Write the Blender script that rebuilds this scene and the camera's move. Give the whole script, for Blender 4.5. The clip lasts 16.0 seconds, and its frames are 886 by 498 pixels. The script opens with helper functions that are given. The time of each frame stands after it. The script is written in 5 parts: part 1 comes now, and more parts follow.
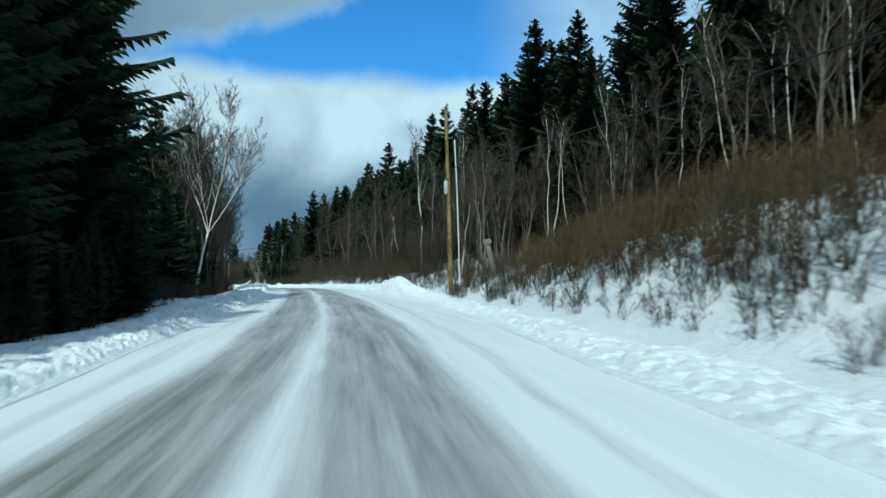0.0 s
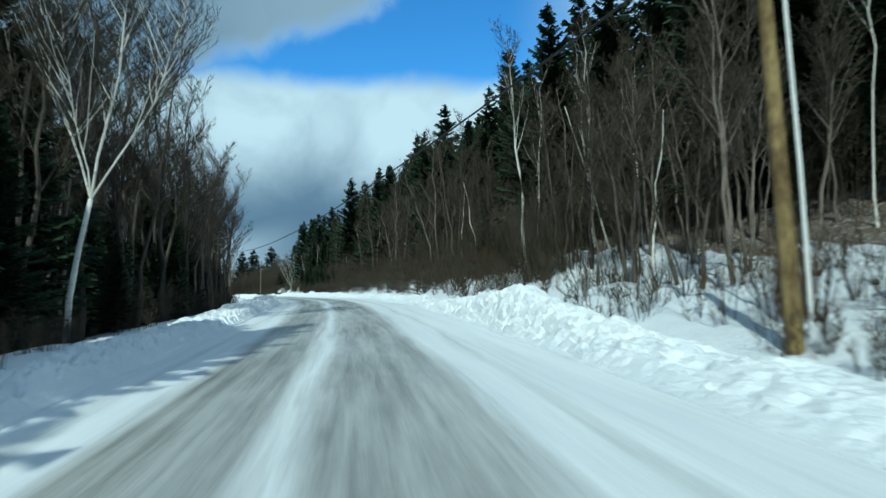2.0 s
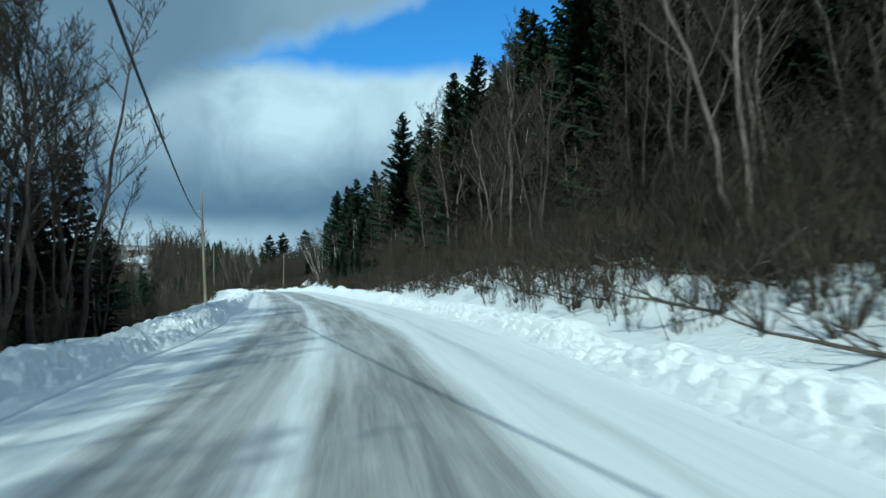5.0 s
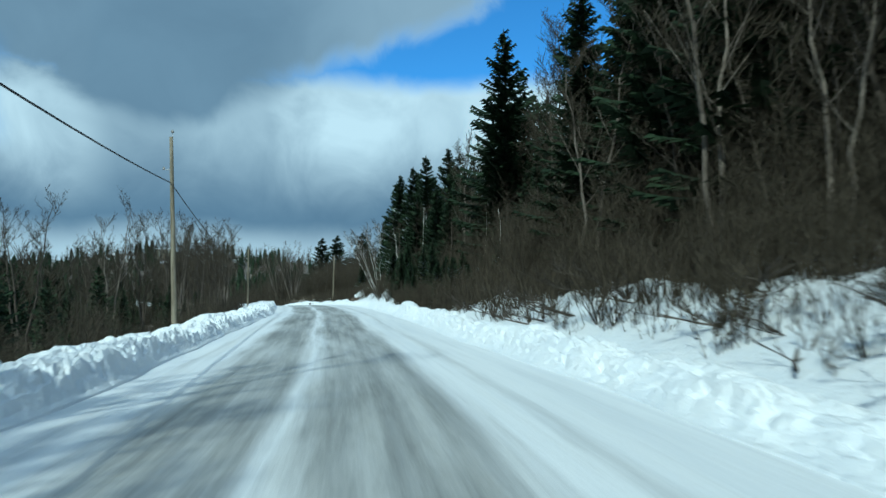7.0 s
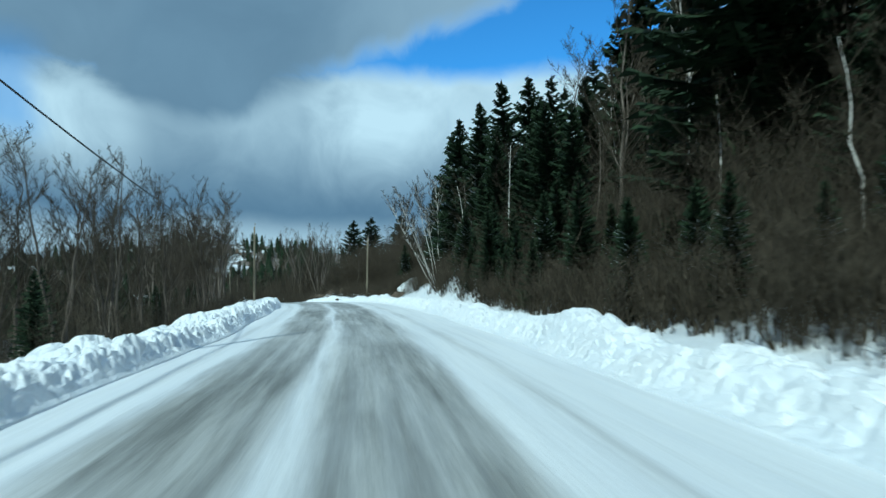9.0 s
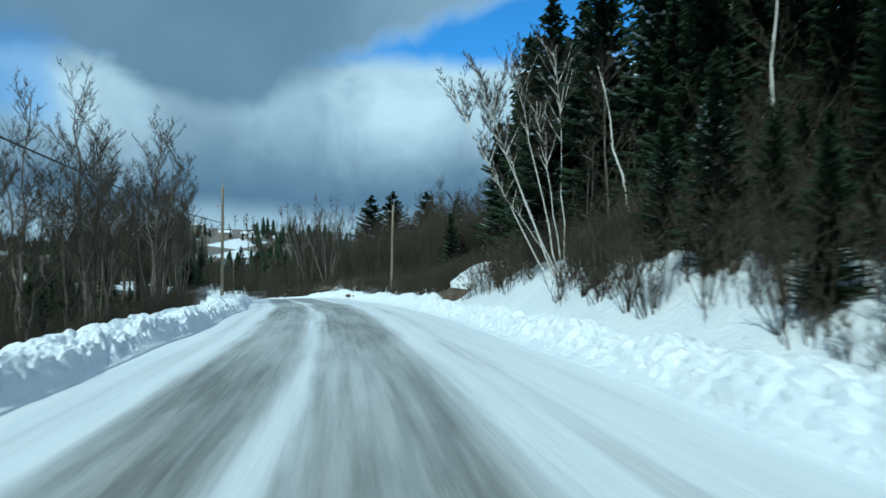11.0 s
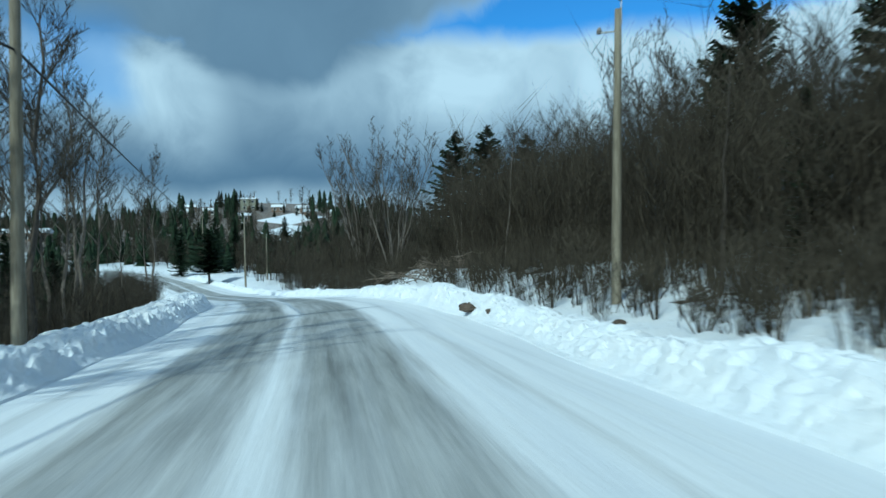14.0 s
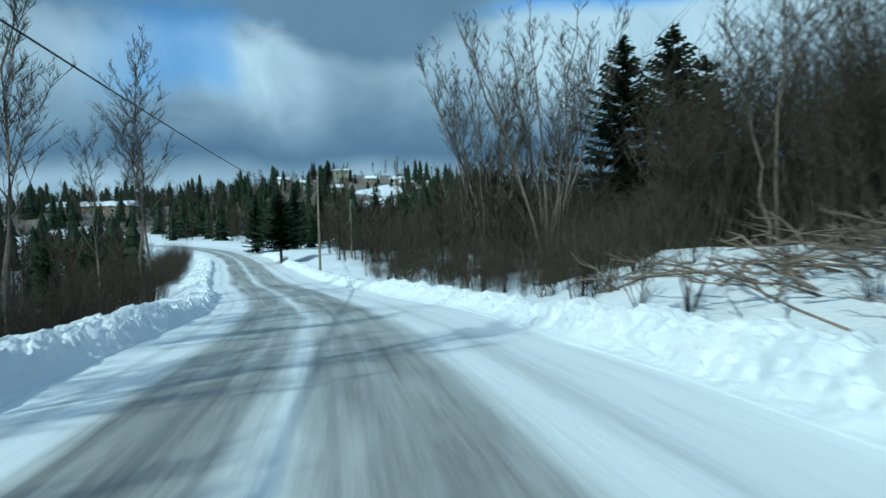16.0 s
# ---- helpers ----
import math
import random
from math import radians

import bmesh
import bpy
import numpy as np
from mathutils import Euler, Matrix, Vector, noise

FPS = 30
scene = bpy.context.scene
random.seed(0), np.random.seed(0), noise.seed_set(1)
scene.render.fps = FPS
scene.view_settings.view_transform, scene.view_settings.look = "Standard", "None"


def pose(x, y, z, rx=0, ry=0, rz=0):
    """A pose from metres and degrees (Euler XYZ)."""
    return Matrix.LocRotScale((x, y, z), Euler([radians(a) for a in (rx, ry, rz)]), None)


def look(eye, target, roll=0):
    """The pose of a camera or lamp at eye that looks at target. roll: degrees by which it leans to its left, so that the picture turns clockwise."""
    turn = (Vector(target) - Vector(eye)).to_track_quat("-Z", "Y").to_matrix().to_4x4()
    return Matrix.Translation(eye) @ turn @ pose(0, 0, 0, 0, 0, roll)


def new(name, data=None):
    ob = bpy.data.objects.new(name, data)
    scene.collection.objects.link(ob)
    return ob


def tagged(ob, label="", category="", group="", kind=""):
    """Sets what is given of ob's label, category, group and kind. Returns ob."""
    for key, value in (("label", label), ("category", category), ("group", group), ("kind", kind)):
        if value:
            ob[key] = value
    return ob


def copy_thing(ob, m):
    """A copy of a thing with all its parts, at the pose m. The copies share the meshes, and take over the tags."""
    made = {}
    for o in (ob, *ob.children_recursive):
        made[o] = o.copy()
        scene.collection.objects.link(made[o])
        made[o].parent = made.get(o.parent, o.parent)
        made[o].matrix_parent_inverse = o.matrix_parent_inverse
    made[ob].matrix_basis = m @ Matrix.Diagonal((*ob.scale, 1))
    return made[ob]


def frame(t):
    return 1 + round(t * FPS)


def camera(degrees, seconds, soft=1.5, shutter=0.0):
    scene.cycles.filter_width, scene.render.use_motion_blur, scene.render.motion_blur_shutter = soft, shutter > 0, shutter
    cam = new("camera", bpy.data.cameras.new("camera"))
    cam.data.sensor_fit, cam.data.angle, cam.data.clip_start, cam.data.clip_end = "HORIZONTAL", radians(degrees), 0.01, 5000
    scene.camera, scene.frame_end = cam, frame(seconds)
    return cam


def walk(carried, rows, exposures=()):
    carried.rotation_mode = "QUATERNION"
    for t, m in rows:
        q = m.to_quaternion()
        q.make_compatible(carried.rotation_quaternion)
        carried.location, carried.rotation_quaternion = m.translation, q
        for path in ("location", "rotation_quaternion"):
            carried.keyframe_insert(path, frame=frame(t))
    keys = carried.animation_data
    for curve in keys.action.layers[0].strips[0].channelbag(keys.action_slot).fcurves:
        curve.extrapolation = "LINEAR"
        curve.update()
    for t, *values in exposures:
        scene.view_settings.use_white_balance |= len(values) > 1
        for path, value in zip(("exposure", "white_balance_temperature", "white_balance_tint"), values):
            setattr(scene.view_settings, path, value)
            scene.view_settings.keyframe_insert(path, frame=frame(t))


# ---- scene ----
cam = camera(68.0, 16.0, soft=1.5, shutter=0.25)
PATH = [
    (0, (0.00, 0.00, 0.53), (0.000, 9.984, 1.091), -0.20),
    (0.5, (-0.83, 6.01, 0.71), (-0.952, 15.993, 1.277), -1.42),
    (1, (-1.70, 12.04, 0.86), (-1.884, 22.024, 1.307), -1.32),
    (1.5, (-2.66, 18.04, 1.00), (-2.936, 28.033, 1.365), -1.89),
    (2, (-3.75, 24.03, 1.12), (-4.431, 33.988, 1.705), -1.59),
    (2.5, (-4.97, 30.01, 1.22), (-5.654, 39.974, 1.708), -1.28),
    (3, (-6.27, 36.08, 1.33), (-7.174, 46.018, 1.960), -0.77),
    (3.5, (-7.64, 42.21, 1.45), (-8.568, 52.149, 2.093), -0.44),
    (4, (-9.08, 48.38, 1.53), (-10.132, 58.306, 2.112), -1.50),
    (4.5, (-10.60, 54.55, 1.60), (-11.786, 64.468, 2.111), -1.39),
    (5, (-12.21, 60.71, 1.65), (-13.564, 70.605, 2.094), -1.28),
    (5.5, (-13.93, 66.82, 1.69), (-15.479, 76.691, 2.063), -1.17),
    (6, (-15.77, 72.86, 1.71), (-17.575, 82.687, 2.080), -0.97),
    (6.5, (-17.74, 78.81, 1.72), (-19.721, 88.607, 1.831), -0.88),
    (7, (-19.84, 84.65, 1.72), (-22.075, 94.376, 2.350), -0.64),
    (7.5, (-22.07, 90.37, 1.72), (-24.459, 100.049, 2.548), -0.48),
    (8, (-24.39, 96.03, 1.71), (-27.020, 105.656, 2.348), -0.53),
    (8.5, (-26.76, 101.68, 1.71), (-29.433, 111.296, 2.274), -0.82),
    (9, (-29.16, 107.31, 1.70), (-31.888, 116.921, 2.204), -1.11),
    (9.5, (-31.59, 112.93, 1.71), (-34.354, 122.531, 2.143), -1.40),
    (10, (-34.03, 118.52, 1.73), (-36.841, 128.113, 2.093), -1.68),
    (10.5, (-36.48, 124.08, 1.75), (-39.180, 133.704, 2.060), -2.15),
    (11, (-39.02, 129.54, 1.79), (-41.995, 139.084, 2.122), -0.77),
    (11.5, (-41.59, 134.88, 1.77), (-44.624, 144.411, 1.886), -0.81),
    (12, (-44.20, 140.13, 1.72), (-47.413, 149.587, 2.122), 0.15),
    (12.5, (-46.86, 145.29, 1.65), (-50.106, 154.751, 1.570), -0.25),
    (13, (-49.62, 150.45, 1.63), (-53.079, 159.838, 1.500), -2.10),
    (13.5, (-52.48, 155.55, 1.57), (-56.173, 164.837, 1.761), -1.56),
    (14, (-55.45, 160.52, 1.47), (-59.293, 169.748, 1.469), -1.36),
    (14.5, (-58.53, 165.38, 1.31), (-62.717, 174.463, 1.385), -3.15),
    (15, (-61.76, 170.21, 1.18), (-66.173, 179.186, 1.065), -0.64),
    (15.5, (-65.10, 174.99, 1.07), (-69.677, 183.865, 0.619), -1.64),
    (16, (-68.52, 179.70, 0.96), (-73.638, 188.280, 0.618), -1.41),
]
EXPOSURE, KELVIN, TINT = -0.62, 5250.0, -12.0
walk(cam, [(t, look(eye, target, roll)) for t, eye, target, roll in PATH],
     exposures=[(0.0, EXPOSURE, KELVIN, TINT), (7.0, EXPOSURE, KELVIN - 90, TINT), (12.0, EXPOSURE - 0.06, KELVIN - 250, TINT), (16.0, EXPOSURE - 0.12, KELVIN - 300, TINT)])

# ---- sky, sun ----
SUN_AZ = radians(-172)      # from the north (+y) clockwise; the sun stands behind and to the left of the drive
SUN_EL = radians(37)


def node(tree, kind, x=0, y=0, **values):
    n = tree.nodes.new(kind)
    n.location = (x, y)
    for key, value in values.items():
        if key in n.inputs:
            n.inputs[key].default_value = value
    return n


def calc(tree, op, a, b=None, c=None, clamp=False):
    """A Math node; a, b, c are sockets or numbers."""
    n = tree.nodes.new("ShaderNodeMath")
    n.operation = op
    n.use_clamp = clamp
    for i, v in enumerate((a, b, c)):
        if v is None:
            continue
        if isinstance(v, (int, float)):
            n.inputs[i].default_value = v
        else:
            tree.links.new(v, n.inputs[i])
    return n.outputs[0]


def blend(tree, fac, a, b, mode="MIX"):
    n = tree.nodes.new("ShaderNodeMix")
    n.data_type, n.blend_type = "RGBA", mode
    for sock, v in ((n.inputs[0], fac), (n.inputs[6], a), (n.inputs[7], b)):
        if isinstance(v, (int, float)):
            sock.default_value = v
        elif isinstance(v, tuple):
            sock.default_value = (*v, 1)
        else:
            tree.links.new(v, sock)
    return n.outputs[2]


def ramp01(tree, v, lo, hi):
    n = tree.nodes.new("ShaderNodeMapRange")
    n.interpolation_type = "SMOOTHSTEP"
    tree.links.new(v, n.inputs[0])
    n.inputs[1].default_value, n.inputs[2].default_value = lo, hi
    return n.outputs[0]


def noise_of(tree, vec, scale, detail=4, rough=0.55, distortion=0.0):
    n = tree.nodes.new("ShaderNodeTexNoise")
    n.inputs["Scale"].default_value = scale
    n.inputs["Detail"].default_value = detail
    n.inputs["Roughness"].default_value = rough
    n.inputs["Distortion"].default_value = distortion
    if vec is not None:
        tree.links.new(vec, n.inputs["Vector"])
    return n.outputs["Fac"]


world = bpy.data.worlds.new("winter_sky")
scene.world = world
world.use_nodes = True
wt = world.node_tree
wt.nodes.clear()
sky = wt.nodes.new("ShaderNodeTexSky")
sky.sky_type, sky.sun_disc = "NISHITA", False
sky.sun_elevation, sky.sun_rotation = SUN_EL, SUN_AZ
sky.altitude, sky.air_density, sky.dust_density, sky.ozone_density = 300, 1.0, 0.3, 2.0
way = wt.nodes.new("ShaderNodeTexCoord").outputs["Generated"]
sep = wt.nodes.new("ShaderNodeSeparateXYZ")
wt.links.new(way, sep.inputs[0])
elev = calc(wt, "MULTIPLY", calc(wt, "ARCSINE", sep.outputs[2]), 57.2958)
azim = calc(wt, "MULTIPLY", calc(wt, "ARCTAN2", sep.outputs[0], sep.outputs[1]), 57.2958)
big = calc(wt, "SUBTRACT", noise_of(wt, way, 4.0, 3, 0.45), 0.5)
fine = calc(wt, "SUBTRACT", noise_of(wt, way, 9.0, 6, 0.55, 0.5), 0.5)
wob = calc(wt, "ADD", calc(wt, "MULTIPLY", big, 4.0), calc(wt, "MULTIPLY", fine, 2.6))
e2 = calc(wt, "ADD", elev, wob)
a2 = calc(wt, "ADD", azim, calc(wt, "MULTIPLY", wob, 1.6))
# the cumulus bank low in the sky: white along its top, slate blue towards the horizon
bank = calc(wt, "SUBTRACT", 1.0, ramp01(wt, e2, 16.6, 18.9))
# the grey sheet over the left: its lower edge sags in the middle and climbs towards the blue opening
climb = calc(wt, "MULTIPLY", calc(wt, "MAXIMUM", calc(wt, "ADD", azim, 36.0), 0.0), 0.43)
rise = calc(wt, "MINIMUM", calc(wt, "MULTIPLY", calc(wt, "MAXIMUM", calc(wt, "SUBTRACT", -38.0, azim), 0.0), 0.50), 3.4)
sheet_low = calc(wt, "ADD", 12.6, calc(wt, "ADD", climb, rise))
over_edge = calc(wt, "SUBTRACT", e2, sheet_low)
sheet = ramp01(wt, calc(wt, "ADD", over_edge, calc(wt, "MULTIPLY", fine, 3.0)), -1.1, 1.8)
veil = calc(wt, "MULTIPLY", ramp01(wt, azim, 2.0, 14.0), 0.6)
cover = calc(wt, "MAXIMUM", calc(wt, "MAXIMUM", bank, sheet), veil)
# thin blue gap in the west, beyond the end of the sheet
gap_west = calc(wt, "MULTIPLY", calc(wt, "MULTIPLY", ramp01(wt, a2, -60.0, -53.0), calc(wt, "SUBTRACT", 1.0, ramp01(wt, a2, -50.0, -46.0))),
                calc(wt, "MULTIPLY", ramp01(wt, e2, 9.5, 12.5), calc(wt, "SUBTRACT", 1.0, ramp01(wt, e2, 16.0, 20.0))))
cover = calc(wt, "MULTIPLY", cover, calc(wt, "SUBTRACT", 1.0, calc(wt, "MULTIPLY", gap_west, 0.55)))
lit_top = calc(wt, "MULTIPLY", ramp01(wt, e2, 6.0, 15.2), calc(wt, "MAXIMUM", ramp01(wt, a2, -38.0, -20.0), 0.55))
bump_left = calc(wt, "MULTIPLY", ramp01(wt, e2, 6.0, 12.5), calc(wt, "MULTIPLY", calc(wt, "SUBTRACT", 1.0, ramp01(wt, a2, -43.0, -37.0)), ramp01(wt, a2, -57.0, -50.0)))
low_glow = calc(wt, "MULTIPLY", calc(wt, "SUBTRACT", 1.0, ramp01(wt, e2, 3.6, 6.6)), calc(wt, "SUBTRACT", 1.0, ramp01(wt, azim, -24.0, -14.0)))
bright = calc(wt, "MAXIMUM", calc(wt, "MAXIMUM", lit_top, calc(wt, "MULTIPLY", bump_left, 0.85)), calc(wt, "MULTIPLY", low_glow, 0.62))
bright = calc(wt, "MULTIPLY", bright, calc(wt, "ADD", 0.97, calc(wt, "MULTIPLY", fine, 1.25)), clamp=True)
bright = calc(wt, "MULTIPLY", bright, calc(wt, "SUBTRACT", 1.0, calc(wt, "MULTIPLY", sheet, 0.92)))
grey = blend(wt, ramp01(wt, elev, 6.0, 17.0), (0.195, 0.285, 0.405), (0.245, 0.335, 0.445))
grey = blend(wt, calc(wt, "ADD", 0.35, calc(wt, "MULTIPLY", fine, 1.1), clamp=True), grey, (0.285, 0.395, 0.52))
grey = blend(wt, calc(wt, "MULTIPLY", calc(wt, "MULTIPLY", sheet, ramp01(wt, a2, -32.0, -14.0)), 0.75), grey, (0.50, 0.60, 0.71))
cloud = blend(wt, bright, grey, (1.08, 1.17, 1.22))
nish = wt.nodes.new("ShaderNodeMix")
nish.data_type, nish.blend_type = "RGBA", "MULTIPLY"
nish.inputs[0].default_value = 1.0
wt.links.new(sky.outputs[0], nish.inputs[6])
nish.inputs[7].default_value = (0.098, 0.168, 0.226, 1)
sky_col = blend(wt, cover, nish.outputs[2], cloud)
bg = wt.nodes.new("ShaderNodeBackground")
wt.links.new(sky_col, bg.inputs[0])
bg.inputs[1].default_value = 1.0
wo = wt.nodes.new("ShaderNodeOutputWorld")
wt.links.new(bg.outputs[0], wo.inputs[0])

sun = new("sun", bpy.data.lights.new("sun", "SUN"))
sun.data.energy, sun.data.angle, sun.data.color = 5.0, radians(0.7), (1.0, 0.93, 0.78)
sun.matrix_world = look((0, 0, 80), (-math.sin(SUN_AZ) * math.cos(SUN_EL), -math.cos(SUN_AZ) * math.cos(SUN_EL), 80 - math.sin(SUN_EL)))


# ---- materials ----
def material(name, rough=0.8, spec=0.3):
    m = bpy.data.materials.new(name)
    m.use_nodes = True
    t = m.node_tree
    b = t.nodes["Principled BSDF"]
    b.inputs["Roughness"].default_value = rough
    b.inputs["Specular IOR Level"].default_value = spec
    return m, t, b


def coords(t, kind="Object"):
    return t.nodes.new("ShaderNodeTexCoord").outputs[kind]


def stretch(t, vec, scale):
    n = t.nodes.new("ShaderNodeMapping")
    n.inputs["Scale"].default_value = scale
    t.links.new(vec, n.inputs[0])
    return n.outputs[0]


def bumped(t, b, height, strength, distance):
    n = t.nodes.new("ShaderNodeBump")
    n.inputs["Strength"].default_value, n.inputs["Distance"].default_value = strength, distance
    t.links.new(height, n.inputs["Height"])
    t.links.new(n.outputs[0], b.inputs["Normal"])


def random_of(t, island=False):
    if island:
        return t.nodes.new("ShaderNodeNewGeometry").outputs["Random Per Island"]
    return t.nodes.new("ShaderNodeObjectInfo").outputs["Random"]


def two_tone(name, a, b_, scale, rough=0.85, spec=0.2, strength=0.3, dist=0.02, sc=(1, 1, 1), vary=0.0, island=False):
    m, t, b = material(name, rough, spec)
    v = stretch(t, coords(t), sc)
    f = calc(t, "ADD", calc(t, "MULTIPLY", noise_of(t, v, scale, 5, 0.6), 0.6), calc(t, "MULTIPLY", noise_of(t, v, scale * 7, 3, 0.6), 0.4))
    c = blend(t, ramp01(t, f, 0.36, 0.64), a, b_)
    if vary:
        k = calc(t, "ADD", 1 - vary, calc(t, "MULTIPLY", random_of(t, island), 2 * vary))
        c = blend(t, 1.0, c, (1, 1, 1), "MULTIPLY")
        hs = t.nodes.new("ShaderNodeHueSaturation")
        t.links.new(c, hs.inputs["Color"])
        t.links.new(k, hs.inputs["Value"])
        c = hs.outputs[0]
    t.links.new(c, b.inputs["Base Color"])
    if strength:
        bumped(t, b, f, strength, dist)
    return m


def snow_material(name, lumps=1.0, litter_shade=0.0, cut=(0.60, 0.70)):
    m, t, b = material(name, 0.65, 0.35)
    v = coords(t)
    n1 = noise_of(t, v, 0.9, 6, 0.6)
    n2 = noise_of(t, v, 7.0, 5, 0.65)
    c = blend(t, ramp01(t, n1, 0.35, 0.7), (0.80, 0.83, 0.87), (0.87, 0.885, 0.90))
    if litter_shade:
        d = calc(t, "MULTIPLY", ramp01(t, noise_of(t, v, 5.5, 6, 0.75, 0.6), *cut), litter_shade)
        c = blend(t, d, c, (0.13, 0.095, 0.065))
    t.links.new(c, b.inputs["Base Color"])
    h = calc(t, "ADD", calc(t, "MULTIPLY", n1, 0.5), calc(t, "MULTIPLY", n2, 0.5))
    bumped(t, b, h, 0.55 * lumps, 0.16)
    return m


def road_material():
    """Packed snow with worn grey ice in the wheel lanes; u runs across in metres, v along."""
    m, t, b = material("packed_snow_road", 0.55, 0.4)
    uv = coords(t, "UV")
    s = t.nodes.new("ShaderNodeSeparateXYZ")
    t.links.new(uv, s.inputs[0])
    along = stretch(t, uv, (1.0, 0.05, 1.0))
    streak = calc(t, "SUBTRACT", noise_of(t, along, 2.2, 6, 0.62, 0.3), 0.5)
    streak2 = calc(t, "SUBTRACT", noise_of(t, stretch(t, uv, (1.0, 0.02, 1.0)), 6.0, 5, 0.6), 0.5)
    patch = calc(t, "SUBTRACT", noise_of(t, stretch(t, uv, (1.0, 0.25, 1.0)), 0.45, 4, 0.6), 0.5)
    u = calc(t, "ADD", s.outputs[0], calc(t, "ADD", calc(t, "MULTIPLY", streak, 0.7), calc(t, "MULTIPLY", patch, 0.5)))

    def band(centre, half, soft):
        d = calc(t, "ABSOLUTE", calc(t, "SUBTRACT", u, centre))
        return calc(t, "SUBTRACT", 1.0, ramp01(t, d, half - soft, half + soft))
    worn = calc(t, "MAXIMUM", calc(t, "MULTIPLY", band(-1.52, 0.74, 0.28), 1.0), calc(t, "MULTIPLY", band(0.42, 0.88, 0.30), 0.95))
    worn = calc(t, "MAXIMUM", worn, calc(t, "MULTIPLY", band(2.15, 0.10, 0.16), 0.35))
    worn = calc(t, "MAXIMUM", worn, calc(t, "MULTIPLY", band(-2.95, 0.10, 0.16), 0.3))
    worn = calc(t, "MULTIPLY", worn, calc(t, "ADD", 0.86, calc(t, "MULTIPLY", patch, 1.1)), clamp=True)
    worn = calc(t, "ADD", worn, calc(t, "MULTIPLY", streak2, 0.55), clamp=True)
    snow = blend(t, ramp01(t, noise_of(t, along, 1.5, 5, 0.6), 0.3, 0.7), (0.77, 0.79, 0.82), (0.86, 0.87, 0.88))
    ice = blend(t, ramp01(t, noise_of(t, along, 3.0, 6, 0.7), 0.35, 0.7), (0.18, 0.178, 0.162), (0.42, 0.415, 0.39))
    c = blend(t, worn, snow, ice)
    t.links.new(c, b.inputs["Base Color"])
    r = calc(t, "SUBTRACT", 0.72, calc(t, "MULTIPLY", worn, 0.22))
    t.links.new(r, b.inputs["Roughness"])
    h = calc(t, "ADD", calc(t, "MULTIPLY", noise_of(t, uv, 9.0, 5, 0.7), 0.5), calc(t, "SUBTRACT", noise_of(t, along, 4.0, 4, 0.6), worn))
    bumped(t, b, h, 0.35, 0.03)
    return m


def birch_material():
    m, t, b = material("birch_bark", 0.75, 0.25)
    v = coords(t)
    bands = noise_of(t, stretch(t, v, (2.0, 2.0, 9.0)), 2.0, 5, 0.7, 0.5)
    spots = noise_of(t, v, 3.0, 3, 0.6)
    c = blend(t, ramp01(t, spots, 0.35, 0.7), (0.62, 0.585, 0.53), (0.74, 0.72, 0.68))
    c = blend(t, ramp01(t, bands, 0.60, 0.68), c, (0.09, 0.075, 0.065))
    t.links.new(c, b.inputs["Base Color"])
    bumped(t, b, bands, 0.3, 0.01)
    return m


def rock_material():
    m, t, b = material("snowy_granite", 0.85, 0.25)
    v = coords(t)
    g = blend(t, ramp01(t, noise_of(t, v, 3.0, 8, 0.7), 0.35, 0.68), (0.20, 0.185, 0.165), (0.40, 0.38, 0.35))
    nz = t.nodes.new("ShaderNodeSeparateXYZ")
    t.links.new(t.nodes.new("ShaderNodeNewGeometry").outputs["Normal"], nz.inputs[0])
    n = noise_of(t, v, 2.2, 7, 0.7, 0.5)
    k = calc(t, "ADD", nz.outputs[2], calc(t, "MULTIPLY", calc(t, "SUBTRACT", n, 0.5), 1.7))
    c = blend(t, ramp01(t, k, -0.05, 0.20), g, (0.83, 0.85, 0.87))
    vein = noise_of(t, stretch(t, v, (0.5, 0.5, 1.6)), 0.9, 4, 0.6, 1.2)
    gap = calc(t, "SUBTRACT", 1.0, ramp01(t, calc(t, "ABSOLUTE", calc(t, "SUBTRACT", vein, 0.52)), 0.006, 0.028))
    gap = calc(t, "MULTIPLY", gap, ramp01(t, noise_of(t, v, 1.1, 4, 0.6), 0.42, 0.55))
    c = blend(t, gap, c, (0.07, 0.06, 0.045))
    t.links.new(c, b.inputs["Base Color"])
    bumped(t, b, calc(t, "SUBTRACT", noise_of(t, v, 5.0, 8, 0.7), gap), 0.7, 0.12)
    return m


SNOW = snow_material("snow")
SNOW_WILD = snow_material("roadside_snow", 1.5, 0.65, (0.62, 0.74))
# brown over the woods' snow stands for litter, brush and the trees' shade
FOREST_FLOOR = snow_material("forest_floor", 1.3, 0.9, (0.53, 0.66))
WOOD_FLOOR = snow_material("shade_brown_wood_floor", 1.3, 1.0, (0.26, 0.52))
SNOW_BANK = snow_material("ploughed_snow", 1.6, 0.06)
ROAD_MAT = road_material()
BIRCH = birch_material()
ROCK = rock_material()
BARK = two_tone("grey_bark", (0.048, 0.039, 0.031), (0.112, 0.095, 0.078), 4.0, sc=(1, 1, 0.25), vary=0.25)
PALE_BARK = two_tone("pale_bark", (0.09, 0.075, 0.06), (0.215, 0.185, 0.155), 4.0, sc=(1, 1, 0.3), vary=0.2)
DARK_BARK = two_tone("spruce_bark", (0.04, 0.031, 0.025), (0.085, 0.067, 0.053), 5.0, sc=(1, 1, 0.3))
NEEDLES = two_tone("spruce_needles", (0.011, 0.021, 0.011), (0.030, 0.048, 0.023), 1.3, 0.75, 0.15, 0, vary=0.35, island=True)
